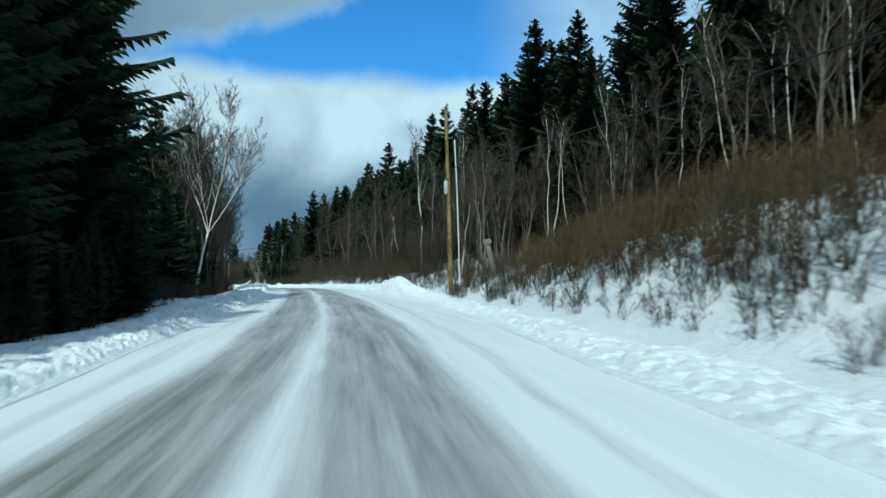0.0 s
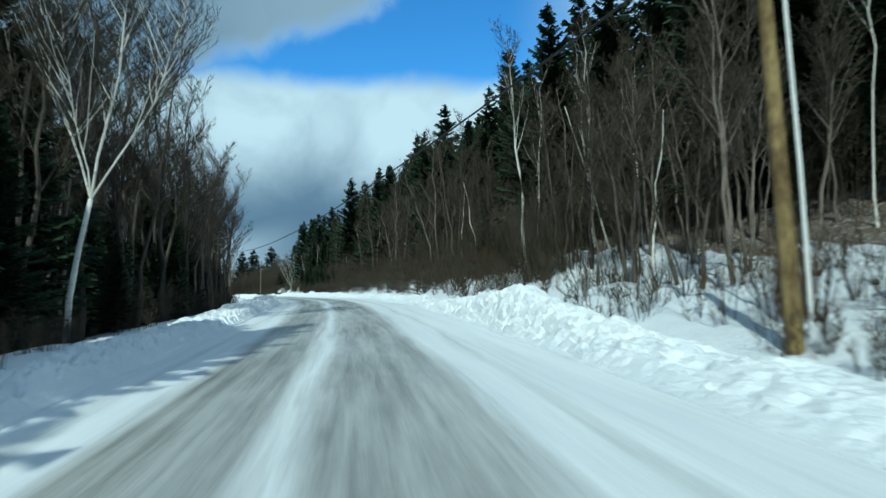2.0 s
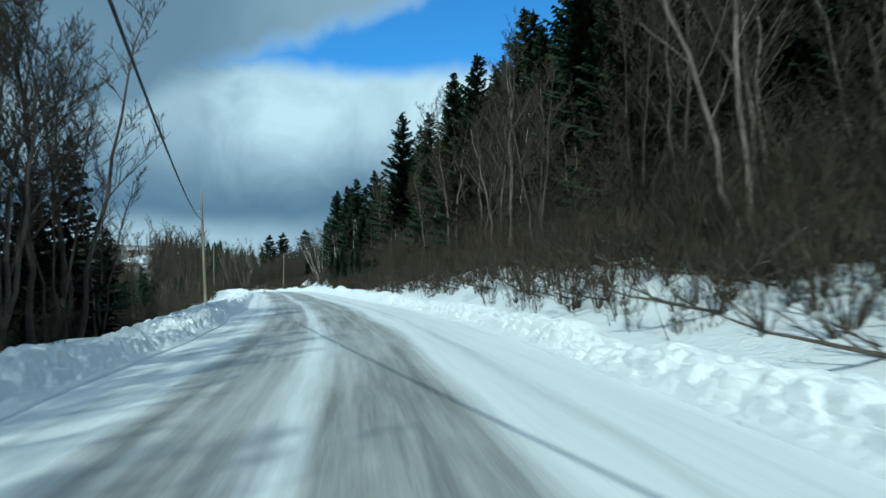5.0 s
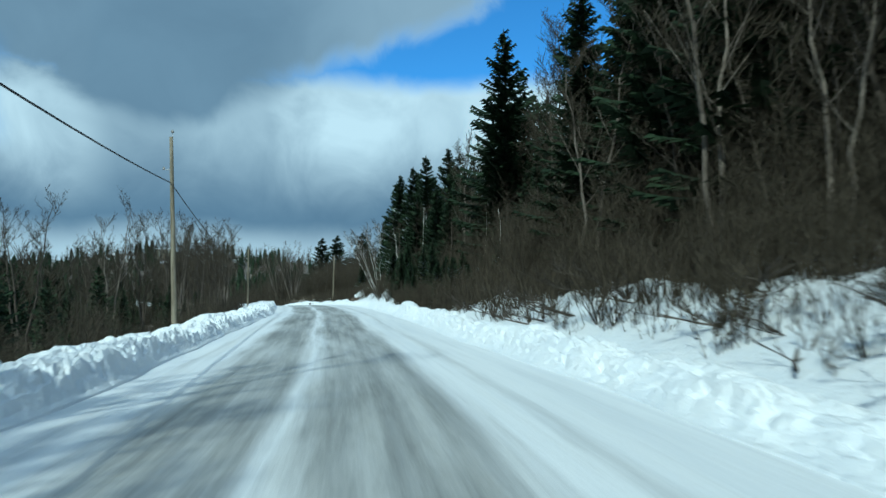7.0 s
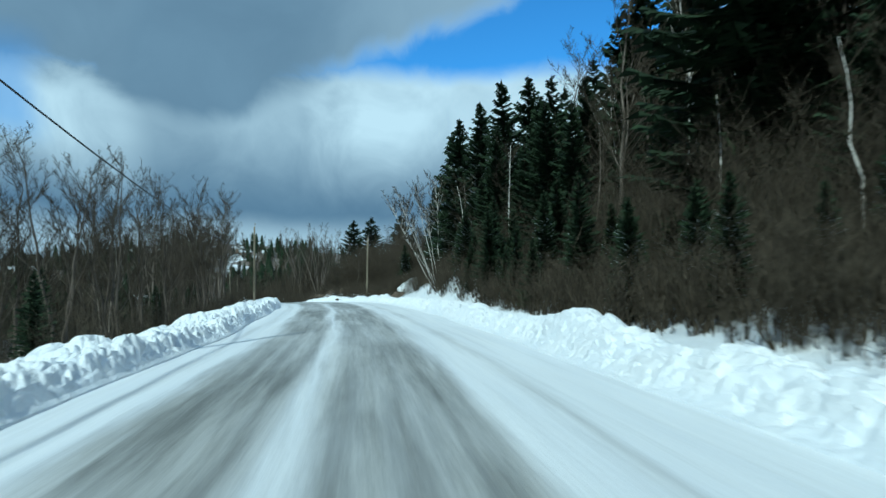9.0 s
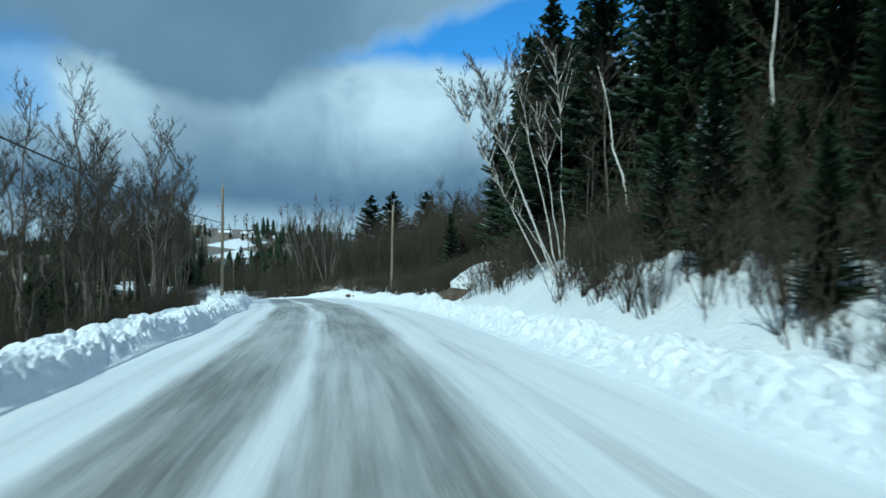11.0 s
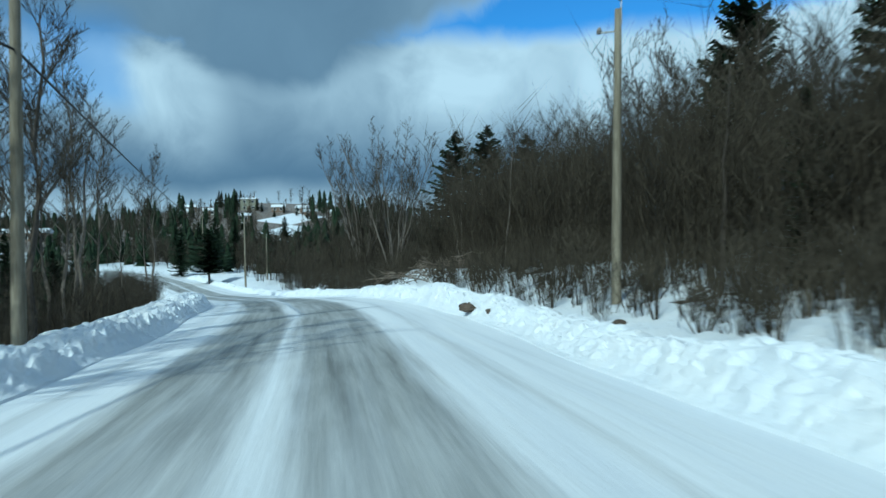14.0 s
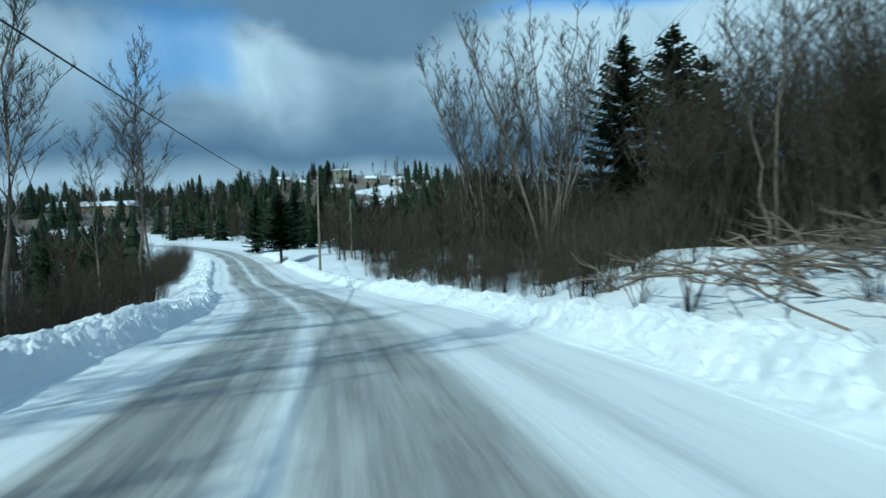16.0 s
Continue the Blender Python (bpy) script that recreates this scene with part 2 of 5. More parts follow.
TWIGS = two_tone("grey_twigs", (0.040, 0.034, 0.025), (0.086, 0.073, 0.053), 2.0, 0.9, 0.1, 0, vary=0.35, island=True)
RED_TWIGS = two_tone("russet_twigs", (0.062, 0.041, 0.024), (0.125, 0.087, 0.050), 1.5, 0.9, 0.1, 0, vary=0.35, island=True)
POLE_WOOD = two_tone("weathered_pole_wood", (0.135, 0.115, 0.08), (0.29, 0.255, 0.19), 5.0, sc=(1, 1, 0.08), strength=0.4)
# yellowish wood; its dark brown patches paint in the shade on the pole
POLE_YELLOW = two_tone("shade_mottled_pole_wood", (0.075, 0.048, 0.021), (0.30, 0.225, 0.098), 1.6, sc=(1, 1, 0.35), strength=0.5)
GREY_METAL = two_tone("galvanised_metal", (0.36, 0.37, 0.38), (0.52, 0.53, 0.54), 6.0, 0.45, 0.5, 0.1)
WHITE_PVC = two_tone("white_pipe", (0.68, 0.68, 0.66), (0.80, 0.80, 0.78), 3.0, 0.5, 0.4, 0)
BLACK_CABLE = two_tone("black_cable", (0.012, 0.012, 0.013), (0.03, 0.03, 0.032), 3.0, 0.6, 0.3, 0)
CERAMIC = two_tone("insulator_ceramic", (0.16, 0.15, 0.14), (0.30, 0.28, 0.26), 8.0, 0.3, 0.5, 0)

SIDING = two_tone("pale_siding", (0.50, 0.49, 0.46), (0.62, 0.61, 0.57), 2.0, 0.7, 0.3, 0.1)
OLIVE_SIDING = two_tone("olive_siding", (0.22, 0.22, 0.16), (0.31, 0.31, 0.24), 2.0, 0.75, 0.25, 0.1)
BROWN_SIDING = two_tone("brown_siding", (0.17, 0.12, 0.085), (0.26, 0.19, 0.14), 2.0, 0.75, 0.25, 0.1)
DARK_GLASS = two_tone("dark_window_glass", (0.02, 0.025, 0.03), (0.05, 0.06, 0.07), 2.0, 0.1, 0.6, 0)
DARK_STONE = two_tone("dark_stone", (0.055, 0.043, 0.032), (0.14, 0.11, 0.085), 3.0, 0.9, 0.2, 0.8, 0.08)
SIGN_WHITE = two_tone("sign_white", (0.70, 0.71, 0.70), (0.80, 0.80, 0.79), 4.0, 0.5, 0.4, 0)
SIGN_INK = two_tone("sign_ink", (0.03, 0.03, 0.03), (0.06, 0.06, 0.06), 4.0, 0.6, 0.3, 0)
DEAD_WOOD = two_tone("cut_branches", (0.095, 0.072, 0.052), (0.235, 0.195, 0.155), 3.0, 0.85, 0.2, 0.3, vary=0.3)
WEATHERED = two_tone("weathered_grey_wood", (0.13, 0.125, 0.115), (0.27, 0.26, 0.24), 5.0, sc=(1, 1, 0.2), strength=0.4)


# ---- the road's line and the lie of the land ----
ROAD = [(3.5, -26, -1.3), (0.0, 0.0, -0.87), (-2.66, 18.0, -0.40), (-6.27, 36.1, -0.07), (-10.6, 54.5, 0.20), (-15.77, 72.9, 0.31),
        (-22.07, 90.4, 0.32), (-29.16, 107.3, 0.30), (-36.48, 124.1, 0.35), (-44.2, 140.1, 0.32), (-52.48, 155.5, 0.17), (-61.76, 170.2, -0.22),
        (-68.5, 179.7, -0.44), (-78.0, 190.8, -1.15), (-89.0, 201.5, -2.05), (-102.9, 212.9, -2.65), (-118.7, 226.3, -2.8), (-136.6, 240.8, -2.6), (-155.0, 252.0, -2.0), (-173.0, 257.0, -1.4), (-190.0, 255.5, -1.1), (-205.0, 249.0, -1.0)]


def spline(points, per=24):
    """Catmull-Rom through the points."""
    p = np.array([2 * np.array(points[0]) - np.array(points[1]), *points, 2 * np.array(points[-1]) - np.array(points[-2])], float)
    out = []
    for i in range(1, len(p) - 2):
        for k in range(per):
            u = k / per
            out.append(0.5 * (2 * p[i] + (p[i + 1] - p[i - 1]) * u + (2 * p[i - 1] - 5 * p[i] + 4 * p[i + 1] - p[i + 2]) * u * u
                              + (3 * p[i] - p[i - 1] - 3 * p[i + 1] + p[i + 2]) * u ** 3))
    out.append(p[-2])
    return np.array(out)


LINE = spline(ROAD)
SEG = np.diff(LINE, axis=0)
SEG_LEN = np.hypot(SEG[:, 0], SEG[:, 1])
S_AT = np.concatenate([[0], np.cumsum(SEG_LEN)]) - 26.25       # 0 where the drive begins
LINE_TAN = SEG[:, :2] / SEG_LEN[:, None]


def along(s, d):
    """The place at s metres along the road and d metres to the right of its middle, and the road's height there."""
    s, d = np.asarray(s, float), np.asarray(d, float)
    x, y, z = (np.interp(s, S_AT, LINE[:, i]) for i in range(3))
    mid = (S_AT[1:] + S_AT[:-1]) / 2
    tx, ty = np.interp(s, mid, LINE_TAN[:, 0]), np.interp(s, mid, LINE_TAN[:, 1])
    n = np.hypot(tx, ty)
    return x + d * ty / n, y - d * tx / n, z


def road_coords(x, y):
    """s, d and the road's height for places x, y."""
    x, y = np.atleast_1d(np.asarray(x, float)), np.atleast_1d(np.asarray(y, float))
    S, D, Z = (np.empty(x.size) for _ in range(3))
    for a in range(0, x.size, 4000):
        px, py = x[a:a + 4000, None] - LINE[None, :-1, 0], y[a:a + 4000, None] - LINE[None, :-1, 1]
        u = np.clip((px * SEG[:, 0] + py * SEG[:, 1]) / SEG_LEN ** 2, 0, 1)
        ex, ey = px - u * SEG[:, 0], py - u * SEG[:, 1]
        d2 = ex * ex + ey * ey
        k = d2.argmin(1)
        i = np.arange(k.size)
        side = np.sign(px[i, k] * SEG[k, 1] - py[i, k] * SEG[k, 0])
        S[a:a + 4000] = S_AT[k] + u[i, k] * SEG_LEN[k]
        D[a:a + 4000] = np.sqrt(d2[i, k]) * np.where(side == 0, 1, side)
        Z[a:a + 4000] = LINE[k, 2] + u[i, k] * SEG[k, 2]
    return S, D, Z


def hashed(ix, iy, seed):
    h = np.sin(ix * 127.1 + iy * 311.7 + seed * 74.7) * 43758.5453
    return h - np.floor(h)


def vnoise(x, y, seed=0):
    ix, iy = np.floor(x), np.floor(y)
    fx, fy = x - ix, y - iy
    fx, fy = fx * fx * (3 - 2 * fx), fy * fy * (3 - 2 * fy)
    a, b = hashed(ix, iy, seed), hashed(ix + 1, iy, seed)
    c, d = hashed(ix, iy + 1, seed), hashed(ix + 1, iy + 1, seed)
    return (a * (1 - fx) + b * fx) * (1 - fy) + (c * (1 - fx) + d * fx) * fy - 0.5


def fbm(x, y, seed=0, octaves=4):
    return sum(vnoise(x * 2 ** k, y * 2 ** k, seed + k) * 0.5 ** k for k in range(octaves))


def cells(x, y, seed=0):
    """Distance to the nearest of scattered points: the shape of broken clods."""
    ix, iy = np.floor(x), np.floor(y)
    best = np.full(np.shape(x), 9.0)
    for ox in (-1, 0, 1):
        for oy in (-1, 0, 1):
            jx, jy = ix + ox, iy + oy
            best = np.minimum(best, (jx + hashed(jx, jy, seed) - x) ** 2 + (jy + hashed(jx, jy, seed + 5) - y) ** 2)
    return np.sqrt(best)


def smooth(v, lo, hi):
    u = np.clip((v - lo) / (hi - lo), 0, 1)
    return u * u * (3 - 2 * u)


RISE_S = [-30, 0, 14, 26, 34, 46, 57, 70, 82, 98, 112, 128, 140, 147, 160, 172, 186, 197, 208, 218, 400]
RISE_H = [2.7, 2.7, 2.6, 1.7, 1.0, 0.9, 1.35, 1.5, 1.65, 1.7, 1.4, 0.85, 0.95, 1.9, 1.9, 0.9, 0.6, 1.15, 1.15, 0.6, 0.6]
TOE_S = [-30, 40, 70, 110, 135, 145, 158, 166, 400]
TOE_D = [9.5, 9.5, 8.6, 8.6, 8.6, 7.4, 7.4, 8.6, 9.0]
HILL_S = [-30, 60, 110, 160, 185, 230, 400]
HILL_K = [0.30, 0.34, 0.34, 0.26, 0.12, 0.03, 0.0]
FALL_S = [-30, 30, 60, 90, 150, 260, 400]
FALL_H = [0.3, 0.5, 1.3, 2.2, 2.6, 2.0, 1.0]
HALF = 3.75


def height(x, y, rough=True):
    """The ground's height under the loose snow."""
    x, y = np.atleast_1d(np.asarray(x, float)), np.atleast_1d(np.asarray(y, float))
    s, d, z = road_coords(x, y)
    right = np.interp(s, RISE_S, RISE_H) * smooth(d, 4.4, np.interp(s, TOE_S, TOE_D)) + np.interp(s, HILL_S, HILL_K) * np.clip(d - 9.5, 0, 45) + 0.05 * np.clip(d - 55, 0, 200)
    left = -np.interp(s, FALL_S, FALL_H) * smooth(-d, 5.2, 13.0) - 0.01 * np.clip(-d - 13, 0, 60)
    h = z + np.where(d > 0, right, left)
    h = np.where(np.abs(d) < HALF + 0.5, z - 0.12, h)
    if rough:
        h = h + (fbm(x / 3.2, y / 3.2, 3, 4) * 0.55 + fbm(x / 0.9, y / 0.9, 9, 2) * 0.16) * smooth(np.abs(d), 4.6, 8.0)
    # far hills, the highest with the village on it
    r = np.hypot(x + 70, y - 180)
    far = smooth(r, 170, 600) * (9 + 20 * fbm(x / 300, y / 300, 21, 3)) + 16.5 * np.exp(-((x + 262) ** 2 + (y - 425) ** 2) / 95 ** 2)
    shed_rise = 7.4 * np.exp(-((x + 250) ** 2 + (y - 288) ** 2) / 36 ** 2)
    return h + far * smooth(np.abs(d), 8, 90) + shed_rise * smooth(np.abs(d), 6, 30)


def floor_at(x, y):
    return float(height(x, y)[0])


def mesh_object(name, verts, faces, mat, parent=None, label="", smooth_shade=False, uvs=None):
    me = bpy.data.meshes.new(name)
    me.from_pydata(verts.tolist() if isinstance(verts, np.ndarray) else verts, [], faces.tolist() if isinstance(faces, np.ndarray) else faces)
    for m in (mat if isinstance(mat, (list, tuple)) else (mat,)):
        me.materials.append(m)
    if smooth_shade:
        me.shade_smooth()
    if uvs is not None:
        layer = me.uv_layers.new(name="UVMap")
        loop = np.empty(len(me.loops), np.int32)
        me.loops.foreach_get("vertex_index", loop)
        layer.data.foreach_set("uv", np.asarray(uvs)[loop].astype(np.float32).ravel())
    me.update()
    ob = new(name, me)
    ob.parent = parent
    if label:
        ob["label"] = label
    return ob


def grid_faces(rows, cols):
    i = np.arange(rows * cols).reshape(rows, cols)
    return np.stack([i[:-1, :-1], i[:-1, 1:], i[1:, 1:], i[1:, :-1]], -1).reshape(-1, 4)


def lines_to(lo, hi, step, reach):
    """Grid lines: even between lo and hi, then wider and wider to the reach."""
    out, k = list(np.arange(lo, hi + step / 2, step)), step
    a, b = lo, hi
    while b < reach:
        k *= 1.22
        a, b = a - k, b + k
        out = [a, *out, b]
    return np.array(out)


def village_field(x, y):
    """The strip of open snow that runs down the hill beside the village."""
    far, az = np.hypot(x + 68, y - 180), np.degrees(np.arctan2(x + 68, y - 180))
    return (np.abs(az + 37.0) < 1.7) & (far > 170) & (far < 285)


gx, gy = lines_to(-135, 32, 1.05, 3600), lines_to(-24, 262, 1.05, 3600)
X, Y = np.meshgrid(gx, gy)
GZ = height(X.ravel(), Y.ravel())
ground = mesh_object("ground", np.stack([X.ravel(), Y.ravel(), GZ], 1), grid_faces(len(gy), len(gx)), [SNOW_WILD, FOREST_FLOOR, WOOD_FLOOR], smooth_shade=True)
fc = np.empty(len(ground.data.polygons) * 3, np.float32)
ground.data.polygons.foreach_get("center", fc)
fs, fd, _ = road_coords(fc[0::3], fc[1::3])
edge = 2.5 * fbm(fc[0::3] / 5, fc[1::3] / 5, 77, 3)
wooded = ((fd + 0.6 * edge > np.interp(fs, [22, 34, 48, 60, 110, 118, 158, 175], [7.4, 9.6, 9.6, 7.6, 7.6, 6.6, 6.6, 7.4])) & (fs < 260)) | ((fd + edge < -8.5) & (fs < 75)) | ((fd + edge < -8.5) & (fs < 330))
wooded &= np.hypot(fc[0::3] + 44.8, fc[1::3] - 157.6) > 5.0
clearing = (np.hypot((fc[0::3] + 138) / 11, (fc[1::3] - 210) / 4) < 1) | village_field(fc[0::3], fc[1::3])
# deep in the woods the floor's colour carries the shade, nearly all brown
woods = ((np.abs(fd) > 28) & ~clearing) | ((fd > 13) & (fs < 170)) | ((fd + edge < -9.5) & (fs < 90)) | ((fd + edge < -11) & (fs > 40) & (fs < 250) & ~clearing)
ground.data.polygons.foreach_set("material_index", np.where(woods, 2, wooded).astype(np.int32))
tagged(ground, "snow-covered ground with dead grass poking through", "ground", kind="structure")

# the road
rs, rd = np.arange(-26, 344, 0.5), np.linspace(-HALF - 0.6, HALF + 0.6, 34)
RS, RD = np.meshgrid(rs, rd, indexing="ij")
rx, ry, rz = along(RS.ravel(), RD.ravel())
rz = rz + 0.02 - 0.0030 * RD.ravel() ** 2 + 0.02 * fbm(RS.ravel() / 1.5, RD.ravel() * 1.4, 31, 3)
road = mesh_object("road", np.stack([rx, ry, rz], 1), grid_faces(len(rs), len(rd))[:, ::-1], ROAD_MAT, smooth_shade=True,
                   uvs=np.stack([RD.ravel(), RS.ravel()], 1))
tagged(road, "two-lane road of packed snow with grey icy wheel lanes", "road", kind="structure")


def snowbank(name, side, label):
    """A ploughed ridge of broken snow along one edge of the road."""
    s = np.arange(-24, 290, 0.13)
    w = np.linspace(0, 1, 32)
    S, W = np.meshgrid(s, w, indexing="ij")
    S, W = S.ravel(), W.ravel()
    if side < 0:
        high = np.interp(S, [-24, 20, 45, 60, 130, 150, 235], [0.10, 0.12, 0.2, 0.28, 0.30, 0.32, 0.28])
        wide = np.interp(S, [-24, 40, 60, 235], [1.9, 2.1, 2.3, 2.2])
        clod = np.interp(S, [-24, 20, 45, 235], [0.3, 0.6, 1.0, 1.0])
    else:
        high = np.interp(S, [-24, 26, 35, 41, 48, 54, 80, 110, 135, 150, 158, 170, 235], [0.14, 0.14, 0.25, 0.70, 0.55, 0.28, 0.30, 0.45, 0.52, 0.48, 0.34, 0.42, 0.4])
        wide = np.interp(S, [-24, 45, 62, 235], [2.3, 2.3, 1.6, 1.7])
        clod = np.interp(S, [-24, 30, 41, 48, 56, 235], [0.3, 0.4, 1.3, 1.1, 0.7, 0.75])
    high = high * (1 + 0.55 * fbm(S / 4.0, S * 0 + side, 41, 3))
    edge = HALF - 0.25 + 0.25 * fbm(S / 6.0, S * 0, 43 + side, 3)
    d = side * (edge + wide * W)
    # steep towards the road, rounded crest, long fall behind
    prof = smooth(W, 0.0, 0.24 if side < 0 else 0.42) * (1 - 0.75 * smooth(W, 0.45 if side < 0 else 0.6, 1.0))
    x, y, z = along(S, d)
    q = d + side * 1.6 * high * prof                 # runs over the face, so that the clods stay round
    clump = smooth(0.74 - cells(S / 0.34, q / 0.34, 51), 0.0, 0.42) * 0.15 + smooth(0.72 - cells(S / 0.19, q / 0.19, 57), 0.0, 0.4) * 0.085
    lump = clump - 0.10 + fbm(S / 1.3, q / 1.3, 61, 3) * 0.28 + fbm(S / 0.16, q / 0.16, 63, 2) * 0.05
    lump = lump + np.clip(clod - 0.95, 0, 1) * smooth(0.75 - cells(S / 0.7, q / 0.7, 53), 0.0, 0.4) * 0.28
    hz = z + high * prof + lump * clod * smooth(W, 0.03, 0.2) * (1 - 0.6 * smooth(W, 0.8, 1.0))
    g = height(x, y, True)
    hz = np.where(W > 0.98, g - 0.25, np.maximum(hz, g - 0.3 * smooth(W, 0.45, 0.8)))
    hz = np.where(W < 0.02, z - 0.1, hz)
    f = grid_faces(len(s), len(w))
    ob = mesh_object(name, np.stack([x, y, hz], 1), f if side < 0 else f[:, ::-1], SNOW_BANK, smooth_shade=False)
    return tagged(ob, label, "snowbank", kind="stuff")


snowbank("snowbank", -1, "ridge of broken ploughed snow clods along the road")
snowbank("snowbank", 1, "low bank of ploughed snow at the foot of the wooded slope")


# ---- plants ----
class Geo:
    """Vertices and faces of one mesh in the making."""

    def __init__(self):
        self.v, self.f = [], []

    def tube(self, pts, radii, n=5, cap=True):
        base = len(self.v)
        for i, p in enumerate(pts):
            a = pts[min(i + 1, len(pts) - 1)] - pts[max(i - 1, 0)]
            q = a.to_track_quat("Z", "Y")
            for k in range(n):
                w = 2 * math.pi * k / n
                self.v.append(p + q @ Vector((radii[i] * math.cos(w), radii[i] * math.sin(w), 0)))
        for i in range(len(pts) - 1):
            for k in range(n):
                j = (k + 1) % n
                self.f.append((base + i * n + k, base + i * n + j, base + (i + 1) * n + j, base + (i + 1) * n + k))
        if cap:
            self.f.append(tuple(base + (len(pts) - 1) * n + k for k in range(n)))

    def spike(self, a, b, r):
        """A thin three-sided twig from a to its tip b."""
        base = len(self.v)
        q = (b - a).to_track_quat("Z", "Y")
        for k in range(3):
            w = 2.0944 * k
            self.v.append(a + q @ Vector((r * math.cos(w), r * math.sin(w), 0)))
        self.v.append(b)
        self.f += [(base, base + 1, base + 3), (base + 1, base + 2, base + 3)]

    def tri(self, a, b, c):
        base = len(self.v)
        self.v += [a, b, c]
        self.f.append((base, base + 1, base + 2))

    def mesh(self, name, mat, smooth_shade=False):
        me = bpy.data.meshes.new(name)
        me.from_pydata([tuple(p) for p in self.v], [], self.f)
        me.materials.append(mat)
        if smooth_shade:
            me.shade_smooth()
        return me


def part(name, geo, mat, parent, label="", smooth_shade=False):
    ob = new(name, geo if isinstance(geo, bpy.types.Mesh) else geo.mesh(name, mat, smooth_shade))
    ob.parent = parent
    if label:
        ob["label"] = label
    return ob


def rnd_dir(rng, up):
    a = rng.uniform(0, 2 * math.pi)
    return Vector((math.cos(a), math.sin(a), up)).normalized()


def spruce(seed, h, r, gap=0.0, bare=0.08, snowy=False, fine=1.0):
    """A spruce: tapered stem, whorls of drooping boughs hung with needle sprays."""
    rng = random.Random(seed)
    root = new("spruce_tree")
    g = Geo()
    lean = Vector((rng.uniform(-1, 1), rng.uniform(-1, 1), 0)) * 0.012 * h
    zs = [0, 0.25, 0.5, 0.75, 1.0]
    g.tube([Vector((0, 0, h * z - 0.3 * (z == 0))) + lean * z * z for z in zs], [0.011 * h * (1 - 0.93 * z) + 0.012 for z in zs], 6)
    part("trunk", g, DARK_BARK, root, smooth_shade=True)
    c, w = Geo(), Geo()
    z = bare * h
    while z < h * 0.985:
        u = z / h
        reach = (r * (1 - u) ** 0.86 * (0.72 + 0.4 * smooth(u, bare, bare + 0.14)) + 0.10) * rng.uniform(0.84, 1.14)
        n = max(4, int(rng.uniform(7, 10) * (1 - 0.35 * u)))
        a0 = rng.uniform(0, 6.28)
        for k in range(n):
            if rng.random() < gap:
                continue
            a = a0 + 6.283 * k / n + rng.uniform(-0.35, 0.35)
            L = reach * rng.uniform(0.55, 1.15)
            out = Vector((math.cos(a), math.sin(a), 0))
            side = Vector((-out.y, out.x, 0))
            base = Vector((0, 0, z + rng.uniform(-0.2, 0.2))) + lean * u * u
            tilt = 0.22 - 0.72 * (1 - u)
            m = max(3, int(round(6 * min(1.0, L / 1.5) * fine + 1)))
            prev = base
            for i in range(1, m + 1):
                v = i / m
                p = base + out * L * v + Vector((0, 0, L * (tilt * v + 0.34 * v * v)))
                wd = L * 0.30 * (1.12 - v) + 0.14
                drop = Vector((0, 0, -wd * rng.uniform(0.3, 0.75)))
                ahead = out * (0.55 * wd + L / m)
                back = (p - prev) * 0.35
                c.tri(prev - back, prev + side * wd * rng.uniform(0.7, 1.25) + drop * 0.5 + ahead * rng.uniform(0.7, 1.2), p)
                c.tri(prev - back, p, prev - side * wd * rng.uniform(0.7, 1.25) + drop * 0.5 + ahead * rng.uniform(0.7, 1.2))
                c.tri(prev - back, p + drop + side * rng.uniform(-0.4, 0.4) * wd, p)
                if snowy and u < 0.72 and v > 0.3 and rng.random() < 0.42:
                    t = Vector((0, 0, 0.05))
                    e = wd * 0.36
                    w.tri(prev + t, p + side * e + t, p + t * 1.5 + out * 0.08)
                    w.tri(prev + t, p + t * 1.5 + out * 0.08, p - side * e + t)
                prev = p
        z += h * rng.uniform(0.015, 0.023) * (1.25 - 0.45 * u) / min(1.0, 0.45 + 0.55 * fine)
    for k in range(5):
        a = 1.2566 * k
        c.tri(Vector((0, 0, h * 0.93)) + lean, Vector((0.16 * math.cos(a), 0.16 * math.sin(a), h * 0.95)) + lean, Vector((0, 0, h * 1.01)) + lean)
    part("crown", c, NEEDLES, root)
    if snowy:
        tagged(part("branch_snow", w, SNOW, root, "snow lying on the boughs"), kind="stuff")
    return root


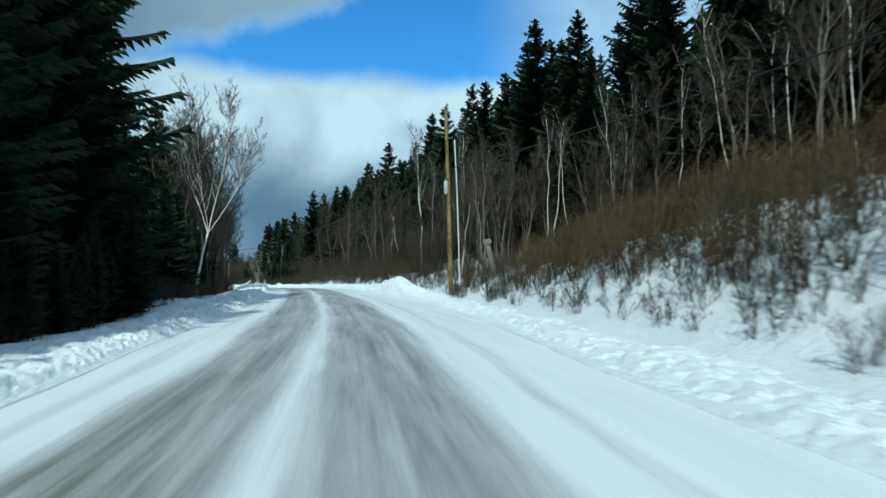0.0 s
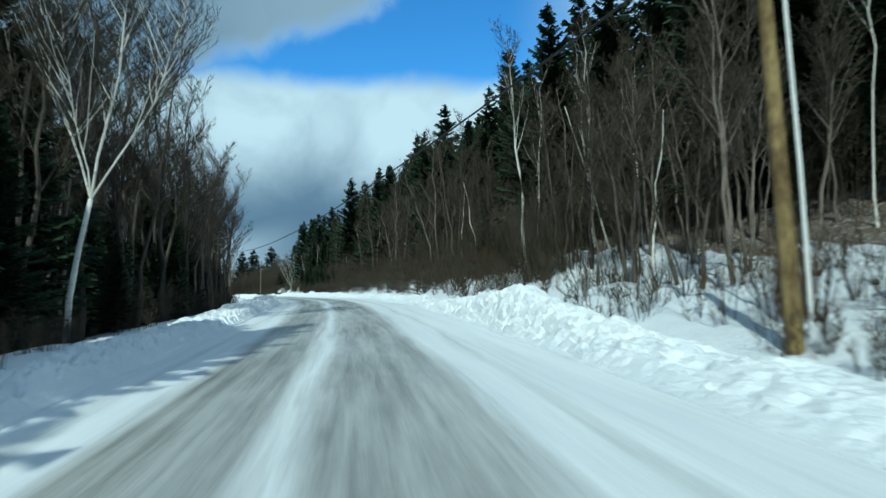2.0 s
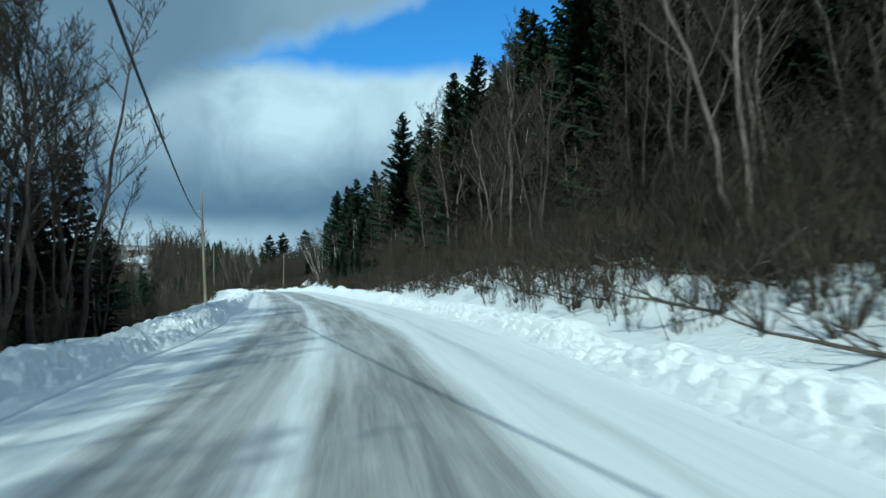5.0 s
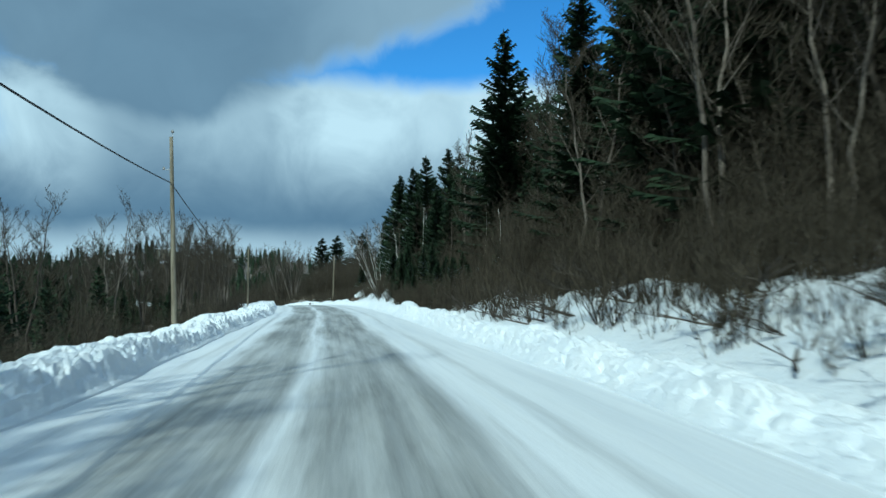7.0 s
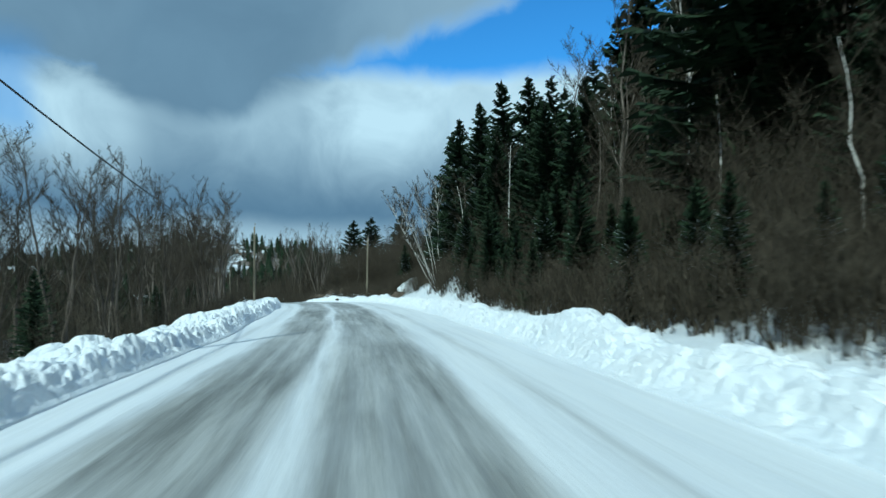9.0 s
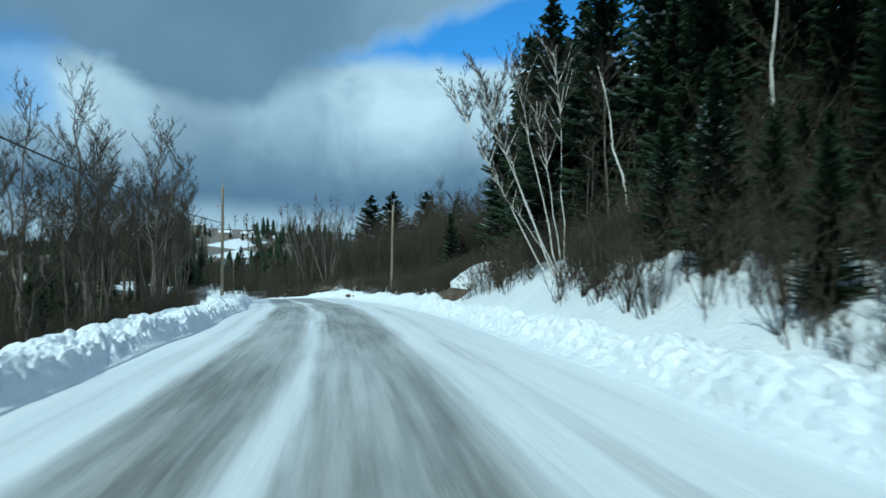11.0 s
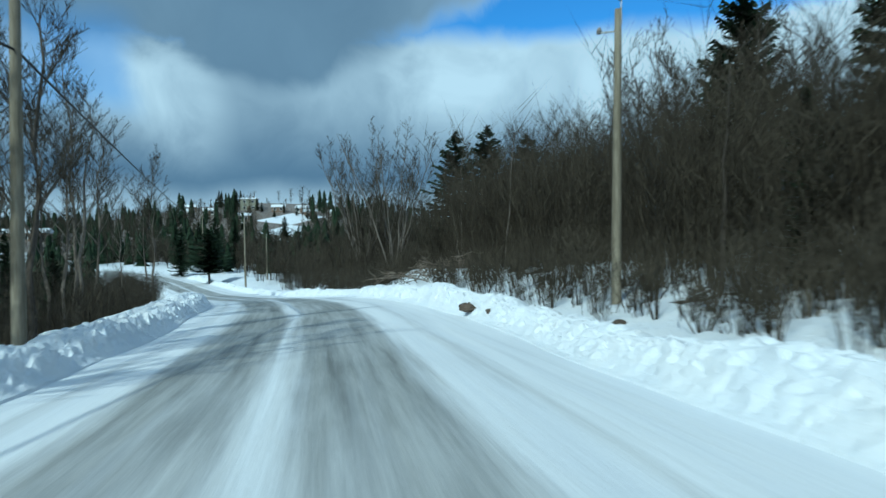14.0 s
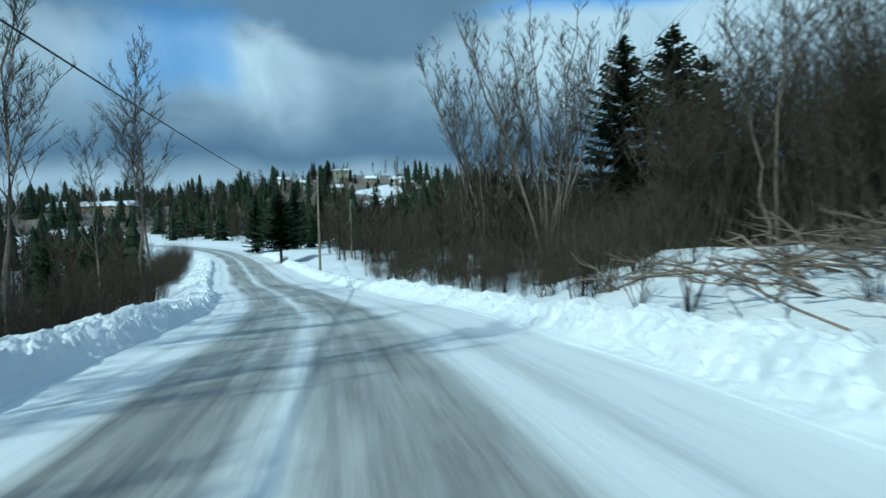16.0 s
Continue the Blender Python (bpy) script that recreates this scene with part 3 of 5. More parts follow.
def bough(g, tw, rng, start, way, length, r, depth, droop, spread):
    """One limb that forks on; the last forks are thin twigs."""
    n = 5 if depth >= 2 else 2
    pts, radii, p, d = [start], [r], start.copy(), way.normalized()
    for i in range(n):
        d = (d + Vector((rng.uniform(-1, 1), rng.uniform(-1, 1), rng.uniform(-1, 1))) * 0.10 + Vector((0, 0, 0.09 - droop))).normalized()
        p = p + d * length / n
        pts.append(p)
        radii.append(max(0.006, r * (1 - 0.85 * (i + 1) / n)))
    (g if depth >= 2 else tw).tube(pts, radii, 5 if depth >= 2 else 3, cap=False)
    if depth == 0:
        return
    for i in range(1, n + 1):
        for _ in range(rng.choice((1, 2, 2)) if depth >= 2 else rng.choice((2, 3, 4))):
            q = pts[i] - (pts[i] - pts[i - 1]) * rng.random()
            axis = (pts[i] - pts[i - 1]).normalized()
            e = (axis * 0.9 + rnd_dir(rng, 0.25) * spread).normalized()
            L = length * rng.uniform(0.30, 0.55) * (1.15 - 0.5 * i / n)
            if depth == 1:
                tw.spike(q, q + e * L, 0.008)
                for _ in range(4):
                    p = q + e * L * rng.uniform(0.15, 0.95)
                    tw.spike(p, p + (e * 1.3 + rnd_dir(rng, 0.5) * 0.6).normalized() * L * rng.uniform(0.35, 0.9), 0.0055)
            else:
                bough(g, tw, rng, q, e, L, max(0.010, radii[i] * 0.55), depth - 1, droop, spread)


def bare_tree(name, seed, h, r, bark, stems=1, fork=0.35, lean=0.05, spread=0.7, limbs=14, splay=0.16):
    """A leafless broadleaf: one or more stems, limbs, fine twigs."""
    rng = random.Random(seed)
    root = new(name)
    tw = Geo()
    for k in range(stems):
        g = Geo()
        a = rng.uniform(0, 6.28) if stems == 1 else 6.283 * k / stems + rng.uniform(-0.5, 0.5)
        tip = Vector((math.cos(a), math.sin(a), 0)) * (lean if stems == 1 else splay * rng.uniform(0.5, 1.3)) * h
        hh = h * (1 if stems == 1 else rng.uniform(0.78, 1.05))
        n = 9
        pts, radii = [], []
        foot = Vector((math.cos(a), math.sin(a), 0)) * (0 if stems == 1 else r * 1.1)
        for i in range(n + 1):
            u = i / n
            wob = Vector((rng.uniform(-1, 1), rng.uniform(-1, 1), 0)) * 0.012 * h * (0 < i)
            pts.append(foot + tip * u ** 1.2 + Vector((0, 0, hh * u - 0.3 * (i == 0))) + wob)
            radii.append(r * (1 - 0.92 * u) * (1.25 if i == 0 else 1) + 0.008)
        g.tube(pts, radii, 7, cap=True)
        for j in range(limbs if stems == 1 else max(5, limbs * 2 // (stems + 1))):
            u = fork + (1 - fork) * (j + rng.random()) / (limbs if stems == 1 else max(5, limbs * 2 // (stems + 1)))
            i = min(n - 1, int(u * n))
            p = pts[i].lerp(pts[i + 1], u * n - i)
            e = (rnd_dir(rng, 0.15) * spread + Vector((0, 0, 0.75))).normalized()
            bough(g, tw, rng, p, e, h * rng.uniform(0.20, 0.36) * (1.25 - 0.75 * u), max(0.012, radii[i] * 0.36), 2, 0.02, 0.75)
        part("trunk", g, bark, root, smooth_shade=True)
    part("crown", tw, TWIGS, root)
    return root


def sapling(seed, h, bark):
    """A thin whippy stem with a few short side twigs."""
    rng = random.Random(seed)
    root = new("young_tree")
    g, tw = Geo(), Geo()
    tip = Vector((rng.uniform(-1, 1), rng.uniform(-1, 1), 0)) * 0.10 * h
    pts = [tip * (i / 7) ** 1.5 + Vector((rng.uniform(-1, 1), rng.uniform(-1, 1), 0)) * 0.012 * h * (i > 0) + Vector((0, 0, h * i / 7 - 0.2 * (i == 0))) for i in range(8)]
    g.tube(pts, [0.055 * (1 - 0.85 * i / 7) + 0.006 for i in range(8)], 5)
    for j in range(20):
        u = rng.uniform(0.25, 0.98)
        i = min(6, int(u * 7))
        p = pts[i].lerp(pts[i + 1], u * 7 - i)
        e = (rnd_dir(rng, 0.9)).normalized()
        L = h * rng.uniform(0.10, 0.22)
        bough(g, tw, rng, p, e, L, 0.014, 1, 0.0, 0.7)
    part("trunk", g, bark, root, smooth_shade=True)
    part("crown", tw, TWIGS, root)
    return root


def shrub_geo(seed, h, stems, wide):
    """Verts and triangles of one many-stemmed shrub."""
    rng = random.Random(seed)
    g = Geo()
    for _ in range(stems):
        a, q = rng.uniform(0, 6.28), rng.random()
        base = Vector((math.cos(a), math.sin(a), 0)) * wide * 0.35 * q
        top = base + Vector((math.cos(a) * wide * rng.uniform(0.1, 1) * q + rng.uniform(-.2, .2), math.sin(a) * wide * rng.uniform(0.1, 1) * q + rng.uniform(-.2, .2), h * rng.uniform(0.55, 1.05)))
        mid = base.lerp(top, 0.5) + Vector((rng.uniform(-.1, .1), rng.uniform(-.1, .1), 0.08 * h))
        g.spike(base - Vector((0, 0, 0.2)), mid.lerp(top, 0.3), 0.012)
        g.spike(mid, top, 0.008)
        for _ in range(12):
            p = base.lerp(mid, rng.uniform(0.3, 1)) if rng.random() < 0.4 else mid.lerp(top, rng.random())
            L = h * rng.uniform(0.12, 0.34)
            e = p + (rnd_dir(rng, rng.uniform(0.4, 2.0))) * L
            g.spike(p, e, 0.0058)
    return np.array([tuple(p) for p in g.v]), np.array(g.f)


def stool_geo(seed):
    """Verts and triangles of a stool of thin whips that fan out of the snow."""
    rng = random.Random(seed)
    g = Geo()
    for _ in range(9):
        a, q = rng.uniform(0, 6.28), rng.uniform(0.05, 0.62)
        e = Vector((math.cos(a) * q, math.sin(a) * q, 1)).normalized()
        foot = Vector((math.cos(a), math.sin(a), 0)) * 0.12 * q
        L = rng.uniform(0.7, 1.6)
        bend = foot + e * L * 0.55
        tip = bend + (e + Vector((rng.uniform(-.3, .3), rng.uniform(-.3, .3), 0.15))).normalized() * L * 0.45
        g.spike(foot - e * 0.2, bend.lerp(tip, 0.25), 0.017)
        g.spike(bend - e * 0.1, tip, 0.010)
        for _ in range(4):
            p = foot.lerp(bend, rng.uniform(0.4, 1.0)) if rng.random() < 0.5 else bend.lerp(tip, rng.random())
            g.spike(p, p + (e + rnd_dir(rng, 0.3) * 0.8).normalized() * L * rng.uniform(0.15, 0.38), 0.007)
    return np.array([tuple(p) for p in g.v]), np.array(g.f)


def thicket(name, mat, spots, templates, label, category="brush"):
    """Many shrubs joined into one thing; spots: rows of x, y, z, size, turn."""
    V, F, n = [], [], 0
    for i, (x, y, z, k, a) in enumerate(spots):
        v, f = templates[i % len(templates)]
        ca, sa = math.cos(a) * k, math.sin(a) * k
        V.append(np.stack([v[:, 0] * ca - v[:, 1] * sa + x, v[:, 0] * sa + v[:, 1] * ca + y, v[:, 2] * k + z], 1))
        F.append(f + n)
        n += len(v)
    ob = mesh_object(name, np.concatenate(V), np.concatenate(F), mat)
    return tagged(ob, label, category, kind="stuff")


PLACES = random.Random(7)


def put(source, x, y, size, sink=0.1, turn=None, tilt=0.0, z=None):
    a = PLACES.uniform(0, 360) if turn is None else turn
    b = PLACES.uniform(0, 360)
    m = Matrix.Translation((x, y, (floor_at(x, y) if z is None else z) - sink)) @ Matrix.Rotation(radians(b), 4, "Z") @ Matrix.Rotation(radians(tilt), 4, "X") \
        @ Matrix.Rotation(radians(a - b), 4, "Z") @ Matrix.Scale(size, 4)
    return copy_thing(source, m)


# ---- kinds of plants, built once and then copied ----
SPRUCES = [spruce(11, 12, 2.7, fine=1.7), spruce(12, 12, 2.3, gap=0.06, fine=1.7), spruce(13, 12, 3.0, gap=0.10, fine=1.7), spruce(14, 12, 2.4, gap=0.2, bare=0.18, fine=1.7), spruce(15, 12, 2.0, gap=0.1, bare=0.12, fine=1.7)]
BACK_ROW = [spruce(17 + i, 12, 2.8, gap=0.05, fine=0.45) for i in range(3)]
SNOWY = [spruce(21, 10, 2.4, gap=0.05, bare=0.03, snowy=True, fine=1.5), spruce(22, 10, 2.0, bare=0.04, snowy=True, fine=1.5)]
for ob in SPRUCES:
    tagged(ob, "dark green spruce standing in the roadside forest", "tree", "forest spruces")
for ob in SNOWY:
    tagged(ob, "broad spruce with snow on its lower boughs", "tree", "forest spruces")
PINE = spruce(16, 12, 3.3, gap=0.14, bare=0.15)
tagged(PINE, "broad dark conifer standing clear of the wood", "tree", "forest spruces")
BARES = [bare_tree("bare_tree", 31, 10, 0.10, BARK, fork=0.28, limbs=20), bare_tree("bare_tree", 32, 10, 0.085, PALE_BARK, fork=0.38, spread=0.55, limbs=18),
         bare_tree("bare_tree", 33, 9, 0.07, BARK, stems=3, limbs=14), bare_tree("bare_tree", 34, 10, 0.075, PALE_BARK, stems=2, limbs=14, splay=0.10)]
for ob in BARES:
    tagged(ob, "leafless grey broadleaf tree with fine twigs", "tree", "leafless trees")
BIRCHES = [bare_tree("birch_tree", 41, 11, 0.047, BIRCH, fork=0.5, spread=0.5, limbs=10, lean=0.10), bare_tree("birch_tree", 42, 11, 0.041, BIRCH, fork=0.55, spread=0.4, limbs=7, lean=0.14)]
for ob in BIRCHES:
    tagged(ob, "slender leafless birch with white bark", "tree", "birches")
TALL_BIRCH = bare_tree("birch_tree", 43, 12, 0.09, BIRCH, fork=0.5, spread=0.4, limbs=11, lean=0.03)
tagged(TALL_BIRCH, "tall straight leafless birch with bright white bark", "tree", "birches")
YOUNG = [sapling(51, 6, PALE_BARK), sapling(52, 5, BARK), sapling(53, 7, BIRCH)]
for ob in YOUNG:
    tagged(ob, "thin leafless young tree among the brush", "tree", "young trees")
WILLOW = bare_tree("bare_tree", 36, 10, 0.06, PALE_BARK, stems=12, limbs=30, splay=0.30, fork=0.3, spread=0.26)
tagged(WILLOW, "tall leafless willow with many fanned grey stems", "tree", "leafless trees")
TAKEN = []


def stand(source, s, d, h, tall=12.0, **how):
    """A tree of that height at a place along the road."""
    x, y, _ = (float(v) for v in along(s, d))
    TAKEN.append((x, y))
    return put(source, x, y, h / tall, **how)


def forest(name, n, s_lo, s_hi, d_lo, d_hi, size_lo, size_hi, apart, label):
    """Spruces of the back rows, joined: nobody could count them behind the front ones."""
    spots, tries = [], 0
    while len(spots) < n and tries < 5000:
        tries += 1
        x, y, _ = (float(v) for v in along(PLACES.uniform(s_lo, s_hi), PLACES.uniform(d_lo, d_hi)))
        if any((x - a) ** 2 + (y - b) ** 2 < apart ** 2 for a, b in TAKEN):
            continue
        TAKEN.append((x, y))
        spots.append((x, y, floor_at(x, y) - 0.15, PLACES.uniform(size_lo, size_hi), PLACES.uniform(0, 6.28)))
    shapes = []
    for ob in BACK_ROW:
        me = [c for c in ob.children if c.name.startswith("crown")][0].data
        v = np.array([tuple(p.co) for p in me.vertices])
        f = np.array([tuple(p.vertices) for p in me.polygons])
        stem = Geo()
        stem.spike(Vector((0, 0, -0.3)), Vector((0, 0, 11.5)), 0.14)
        shapes.append((np.concatenate([v, np.array([tuple(p) for p in stem.v])]), np.concatenate([f, np.array(stem.f) + len(v)])))
    thicket(name, NEEDLES, np.array(spots), shapes, label, "woods")


def scatter(n, s_lo, s_hi, d_lo, d_hi, sources, size_lo, size_hi, apart, tilt=3.0):
    """Copies strewn between two stretches of s and d, kept apart from each other."""
    tries = 0
    while n and tries < 5000:
        tries += 1
        s, d = PLACES.uniform(s_lo, s_hi), PLACES.uniform(d_lo, d_hi)
        x, y, _ = (float(v) for v in along(s, d))
        if any((x - a) ** 2 + (y - b) ** 2 < apart ** 2 for a, b in TAKEN):
            continue
        TAKEN.append((x, y))
        put(PLACES.choice(sources), x, y, PLACES.uniform(size_lo, size_hi), tilt=PLACES.uniform(0, tilt))
        n -= 1


# spruces that stand out along the skyline: s, d, height
for i, (s, d, h) in enumerate([(79, 16.5, 18.0), (84, 19, 17), (97, 16, 18.5), (105, 15.5, 17.2), (113, 16, 15.5), (129, 11.7, 17.3), (182, 19.5, 17.2),
                               (41.3, -11.9, 11.7), (47.4, -11.1, 13.8), (62, 17, 17), (55, 21, 17.5), (48, 20, 18), (40, 21, 19), (35, 20, 18), (30, 22, 20)]):
    stand(SPRUCES[i % 3], s, d, h, tilt=1)
# a pair and a single spruce beyond the bend, clear of the wood
for x, y, h in [(-78.3, 228.4, 16.2), (-81.5, 227.0, 15.8), (-79.2, 248.7, 18.6)]:
    TAKEN.append((x, y))
    put(PINE, x, y, h / 12).scale = (h / 9.0, h / 9.0, h / 12)
for s, d, h in [(204, 27.9, 17.0), (191, 14.1, 7.4), (186, 23, 18), (179, 9.6, 5.2), (187.5, 17.5, 12.0), (170, 15, 15), (164, 17, 16)]:
    stand(SNOWY[int(s) % 2], s, d, h, tall=10)

for s, d, h in [(102, 10.8, 14), (106, 10.4, 14), (109.5, 11.5, 15), (112.5, 10.2, 13)]:
    stand(SPRUCES[int(s) % 3], s, d, h)
for s, d, h in [(159, 13, 14), (163, 12.4, 14), (168, 12, 14.5), (173, 13.2, 15)]:
    stand(SNOWY[int(s) % 2], s, d, h, tall=10)
stand(SPRUCES[3], 63.1, 9.0, 4.6)
stand(SPRUCES[1], 61.5, 9.8, 3.2)
# slim white birches on the slope above the near bank: s, d, height
for s, d, h in [(35.9, 17, 9), (36.6, 17.3, 9.5), (38.9, 15, 8), (31.1, 18, 8.5), (27, 18, 9.5), (24.2, 18, 10), (20.5, 18.5, 10), (22.8, 17.6, 9), (38.7, 14, 8.5), (40.1, 14.2, 9), (57.6, 10.4, 9.5), (18, 18, 9.5), (38.9, 17.6, 7.6), (36.6, 19.4, 8.6), (36.3, 20.6, 9.7), (33.2, 21.5, 8.3), (31.0, 22.8, 9.3), (30.0, 22.6, 7.9), (41.9, 22.3, 9.0)]:
    stand(BIRCHES[int(s * 10) % 2], s, d, h, tall=11, tilt=5)
for s, d, h in [(56.6, 9.35, 12.5), (57.4, 13.4, 12.0), (58.4, 13.9, 11.0)]:
    stand(TALL_BIRCH, s, d, h, tall=12, tilt=2)
# ---- left of the road ----
scatter(20, 2, 27, -13, -9.0, SPRUCES[:3], 1.15, 1.55, 1.7)
scatter(9, 27, 40, -14.5, -11.4, SPRUCES, 0.7, 0.95, 1.6)
forest("back_spruces", 34, -6, 40, -28, -11.5, 0.95, 1.35, 2.0, "dense dark spruces behind the front row of the wood")
scatter(26, 0, 25, -9.5, -7.6, SPRUCES, 0.2, 0.5, 0.8)
scatter(30, 2, 27, -7.8, -6.5, SPRUCES, 0.14, 0.34, 0.6)
scatter(18, 25, 47, -14, -10.6, SPRUCES, 0.25, 0.5, 0.8)
for s, d, h in [(50, -9.6, 14.5), (53, -8.6, 13.5), (56, -10, 15), (58, -8.4, 13), (61, -9.4, 14.5), (64, -8.4, 12.5), (67, -9.0, 13), (71, -8.0, 11.5), (75, -8.4, 11.5), (79, -7.8, 11), (82, -8.2, 10.5), (85, -8.6, 9), (89, -8.4, 7.5)]:
    stand(BARES[2 * (int(s) % 2)], s, d, h, tall=10)
scatter(50, 43, 90, -17, -8.6, [BARES[0], BARES[2], BARES[3]], 1.0, 1.5, 1.3)
scatter(46, 36, 90, -20, -8.6, SPRUCES, 0.3, 0.72, 1.4)
for s, d, h in [(154, -20, 9.5), (171.4, -14, 12.5), (176, -12, 12), (183, -13, 12.5), (190, -10, 12), (196, -9, 12.5), (203, -9, 12)]:
    stand(BARES[int(s) % 4], s, d, h, tall=10)
for s, d, h in [(200, -11, 12), (203, -13.5, 12.5), (205, -10.5, 11), (207, -12.5, 12), (209.5, -15, 12.5), (213, -17, 12), (219.8, -10.2, 13), (225.5, -6.5, 10.4), (231, -6.6, 9.5), (228, -8.5, 8)]:
    stand(BARES[1], s, d, h, tall=10)
forest("verge_spruces", 36, 46, 94, -15, -8.8, 0.4, 0.72, 1.0, "young dark spruces crowded below the bare trees")
forest("valley_verge_spruces", 54, 96, 206, -24, -10.5, 0.27, 0.5, 1.3, "low dark spruces among the brush below the road")
forest("bend_spruces", 26, 206, 262, -36, -10.5, 0.22, 0.4, 1.4, "low dark spruces below the bend of the road")
scatter(14, 165, 206, -13, -8, BARES, 0.75, 1.1, 1.7)
scatter(26, 100, 206, -26, -11, BARES, 0.7, 1.05, 2.0)
scatter(16, 128, 200, -15, -9, [BARES[0], BARES[2]], 0.8, 1.05, 1.6)
scatter(24, 88, 200, -44, -16, BARES, 0.6, 1.0, 2.2)
scatter(14, 84, 190, -50, -14, SPRUCES, 0.4, 0.7, 2.4)
# ---- right of the road ----
for s, d, h in [(111, 11.5, 12), (116, 12, 12.5), (122.3, 13, 15), (105, 10.5, 11), (98, 11, 11.5), (92, 10.5, 11), (135.8, 10.3, 11.5)]:
    stand(BARES[int(s) % 4], s, d, h, tall=10, tilt=5)
scatter(11, 66, 118, 8.2, 10.2, [BARES[2], BARES[3]], 0.85, 1.15, 2.4, 9)
scatter(12, 82, 112, 11.4, 13.5, SPRUCES, 0.95, 1.25, 1.9)
scatter(22, 60, 112, 12.4, 15.5, SPRUCES, 0.95, 1.3, 1.9)
scatter(46, 40, 106, 9.4, 15.5, BARES, 0.6, 0.95, 1.3, 8)
scatter(10, 112, 136, 11, 14.5, SPRUCES, 0.45, 0.75, 1.7)
scatter(13, 136, 158, 9.6, 14, SPRUCES, 0.5, 0.8, 1.7)
scatter(26, 120, 151, 6.4, 9.6, SNOWY, 0.2, 0.42, 1.1)
scatter(16, 126, 150, 6.0, 8.4, SPRUCES, 0.2, 0.38, 0.9)
scatter(11, 160, 181, 12.2, 17, SNOWY, 0.8, 1.35, 2.2)
scatter(6, 164, 186, 10, 13, SNOWY, 0.25, 0.5, 1.8)
scatter(20, 16, 60, 17, 27, SPRUCES, 1.1, 1.55, 2.6)
forest("slope_spruces", 62, 58, 160, 15, 28, 1.0, 1.5, 2.3, "dense dark spruces up the wooded slope")
forest("far_slope_spruces", 12, 160, 189, 18, 32, 0.9, 1.3, 2.6, "dark spruces behind the roadside brush")
scatter(25, 46, 150, 9.5, 16, BARES, 0.65, 1.1, 1.8, 7)
scatter(16, 16, 44, 13.5, 18, BARES, 0.55, 0.85, 1.5, 7)
scatter(20, 44, 150, 11.5, 17, BIRCHES, 0.6, 0.95, 1.4, 8)
scatter(40, 42, 158, 8.8, 14, YOUNG, 0.7, 1.2, 0.9, 12)
scatter(14, 158, 215, 8.4, 14, YOUNG[:2], 0.7, 1.2, 0.9, 12)
for s, d, h in [(230.4, 12, 12.5), (223.5, 12, 12)]:
    stand(WILLOW, s, d, h, tall=10)
scatter(34, 184, 211, 10.8, 20, BARES, 0.62, 0.9, 1.4, 6)
scatter(30, 205, 250, 15, 32, BARES, 0.6, 0.85, 2.0, 6)
scatter(22, 186, 250, -28, -10, SPRUCES, 0.25, 0.5, 1.8)

# ---- brush ----
SHRUBS = [shrub_geo(60 + i, 1.7, 14, 0.9) for i in range(5)]
TUFTS = [shrub_geo(70 + i, 0.7, 7, 0.5) for i in range(4)]
STOOLS = [stool_geo(90 + i) for i in range(5)]
BUSHES = [shrub_geo(80 + i, 3.6, 26, 1.7) for i in range(4)]


def strewn(n, s_lo, s_hi, d_lo, d_hi, k_lo, k_hi, seed):
    r = np.random.RandomState(seed)
    s, d = r.uniform(s_lo, s_hi, n), d_lo + (d_hi - d_lo) * r.uniform(0, 1, n)
    x, y, _ = along(s, d)
    off = np.hypot(x + 45.8, y - 159.1) > 3.7       # nothing grows on the boulder
    off &= ~((s > 198.5) & (s < 207) & (d > 4) & (d < 10.0)) | (r.uniform(0, 1, n) < 0.3 * (k_lo > 0.65))     # nor on the bare slope by the brush pile
    x, y, n = x[off], y[off], int(off.sum())
    return np.stack([x, y, height(x, y) - 0.05, r.uniform(k_lo, k_hi, n), r.uniform(0, 6.28, n)], 1)


thicket("russet_brush", RED_TWIGS, np.concatenate([strewn(300, 2, 24, 6.6, 14, 0.6, 1.1, 1), strewn(80, 24, 35, 8.4, 14, 0.6, 1.0, 47), strewn(9, 33.6, 35.6, 6.4, 8.4, 0.6, 0.9, 48)]), SHRUBS, "dense russet-brown leafless brush on the bank")
thicket("russet_bush", RED_TWIGS, strewn(7, 60.6, 62.2, 7.6, 9.0, 0.7, 1.1, 50), SHRUBS, "russet bush beside the young spruces")
thicket("grey_brush", TWIGS, np.concatenate([strewn(160, 60, 120, 7.4, 10, 0.6, 1.3, 2), strewn(22, 51, 62, 6.6, 9, 0.4, 0.8, 46), strewn(90, 58, 122, 6.4, 9, 0.5, 1.0, 17), strewn(150, 118, 168, 5.8, 9.0, 0.5, 1.0, 18), strewn(120, 120, 170, 7.6, 11, 0.5, 1.1, 3), strewn(330, 160, 240, 5.5, 9.5, 0.45, 1.1, 9), strewn(220, 118, 152, 5.6, 9.0, 0.6, 1.1, 19), strewn(60, 163, 174, 5.8, 9.0, 0.6, 1.1, 20)]), SHRUBS,
        "leafless grey-brown brush along the foot of the wood")
stools = np.array([(-46.0, 156.6, 0.0, 1.05, 0.4), (-45.0, 156.4, 0.0, 1.2, 2.0), (-43.6, 156.7, 0.0, 0.9, 4.1)])
stools[:, 2] = height(stools[:, 0], stools[:, 1]) - 0.05
thicket("alder_stools", TWIGS, stools, SHRUBS, "upright dark alder stems in the snow before the boulder")
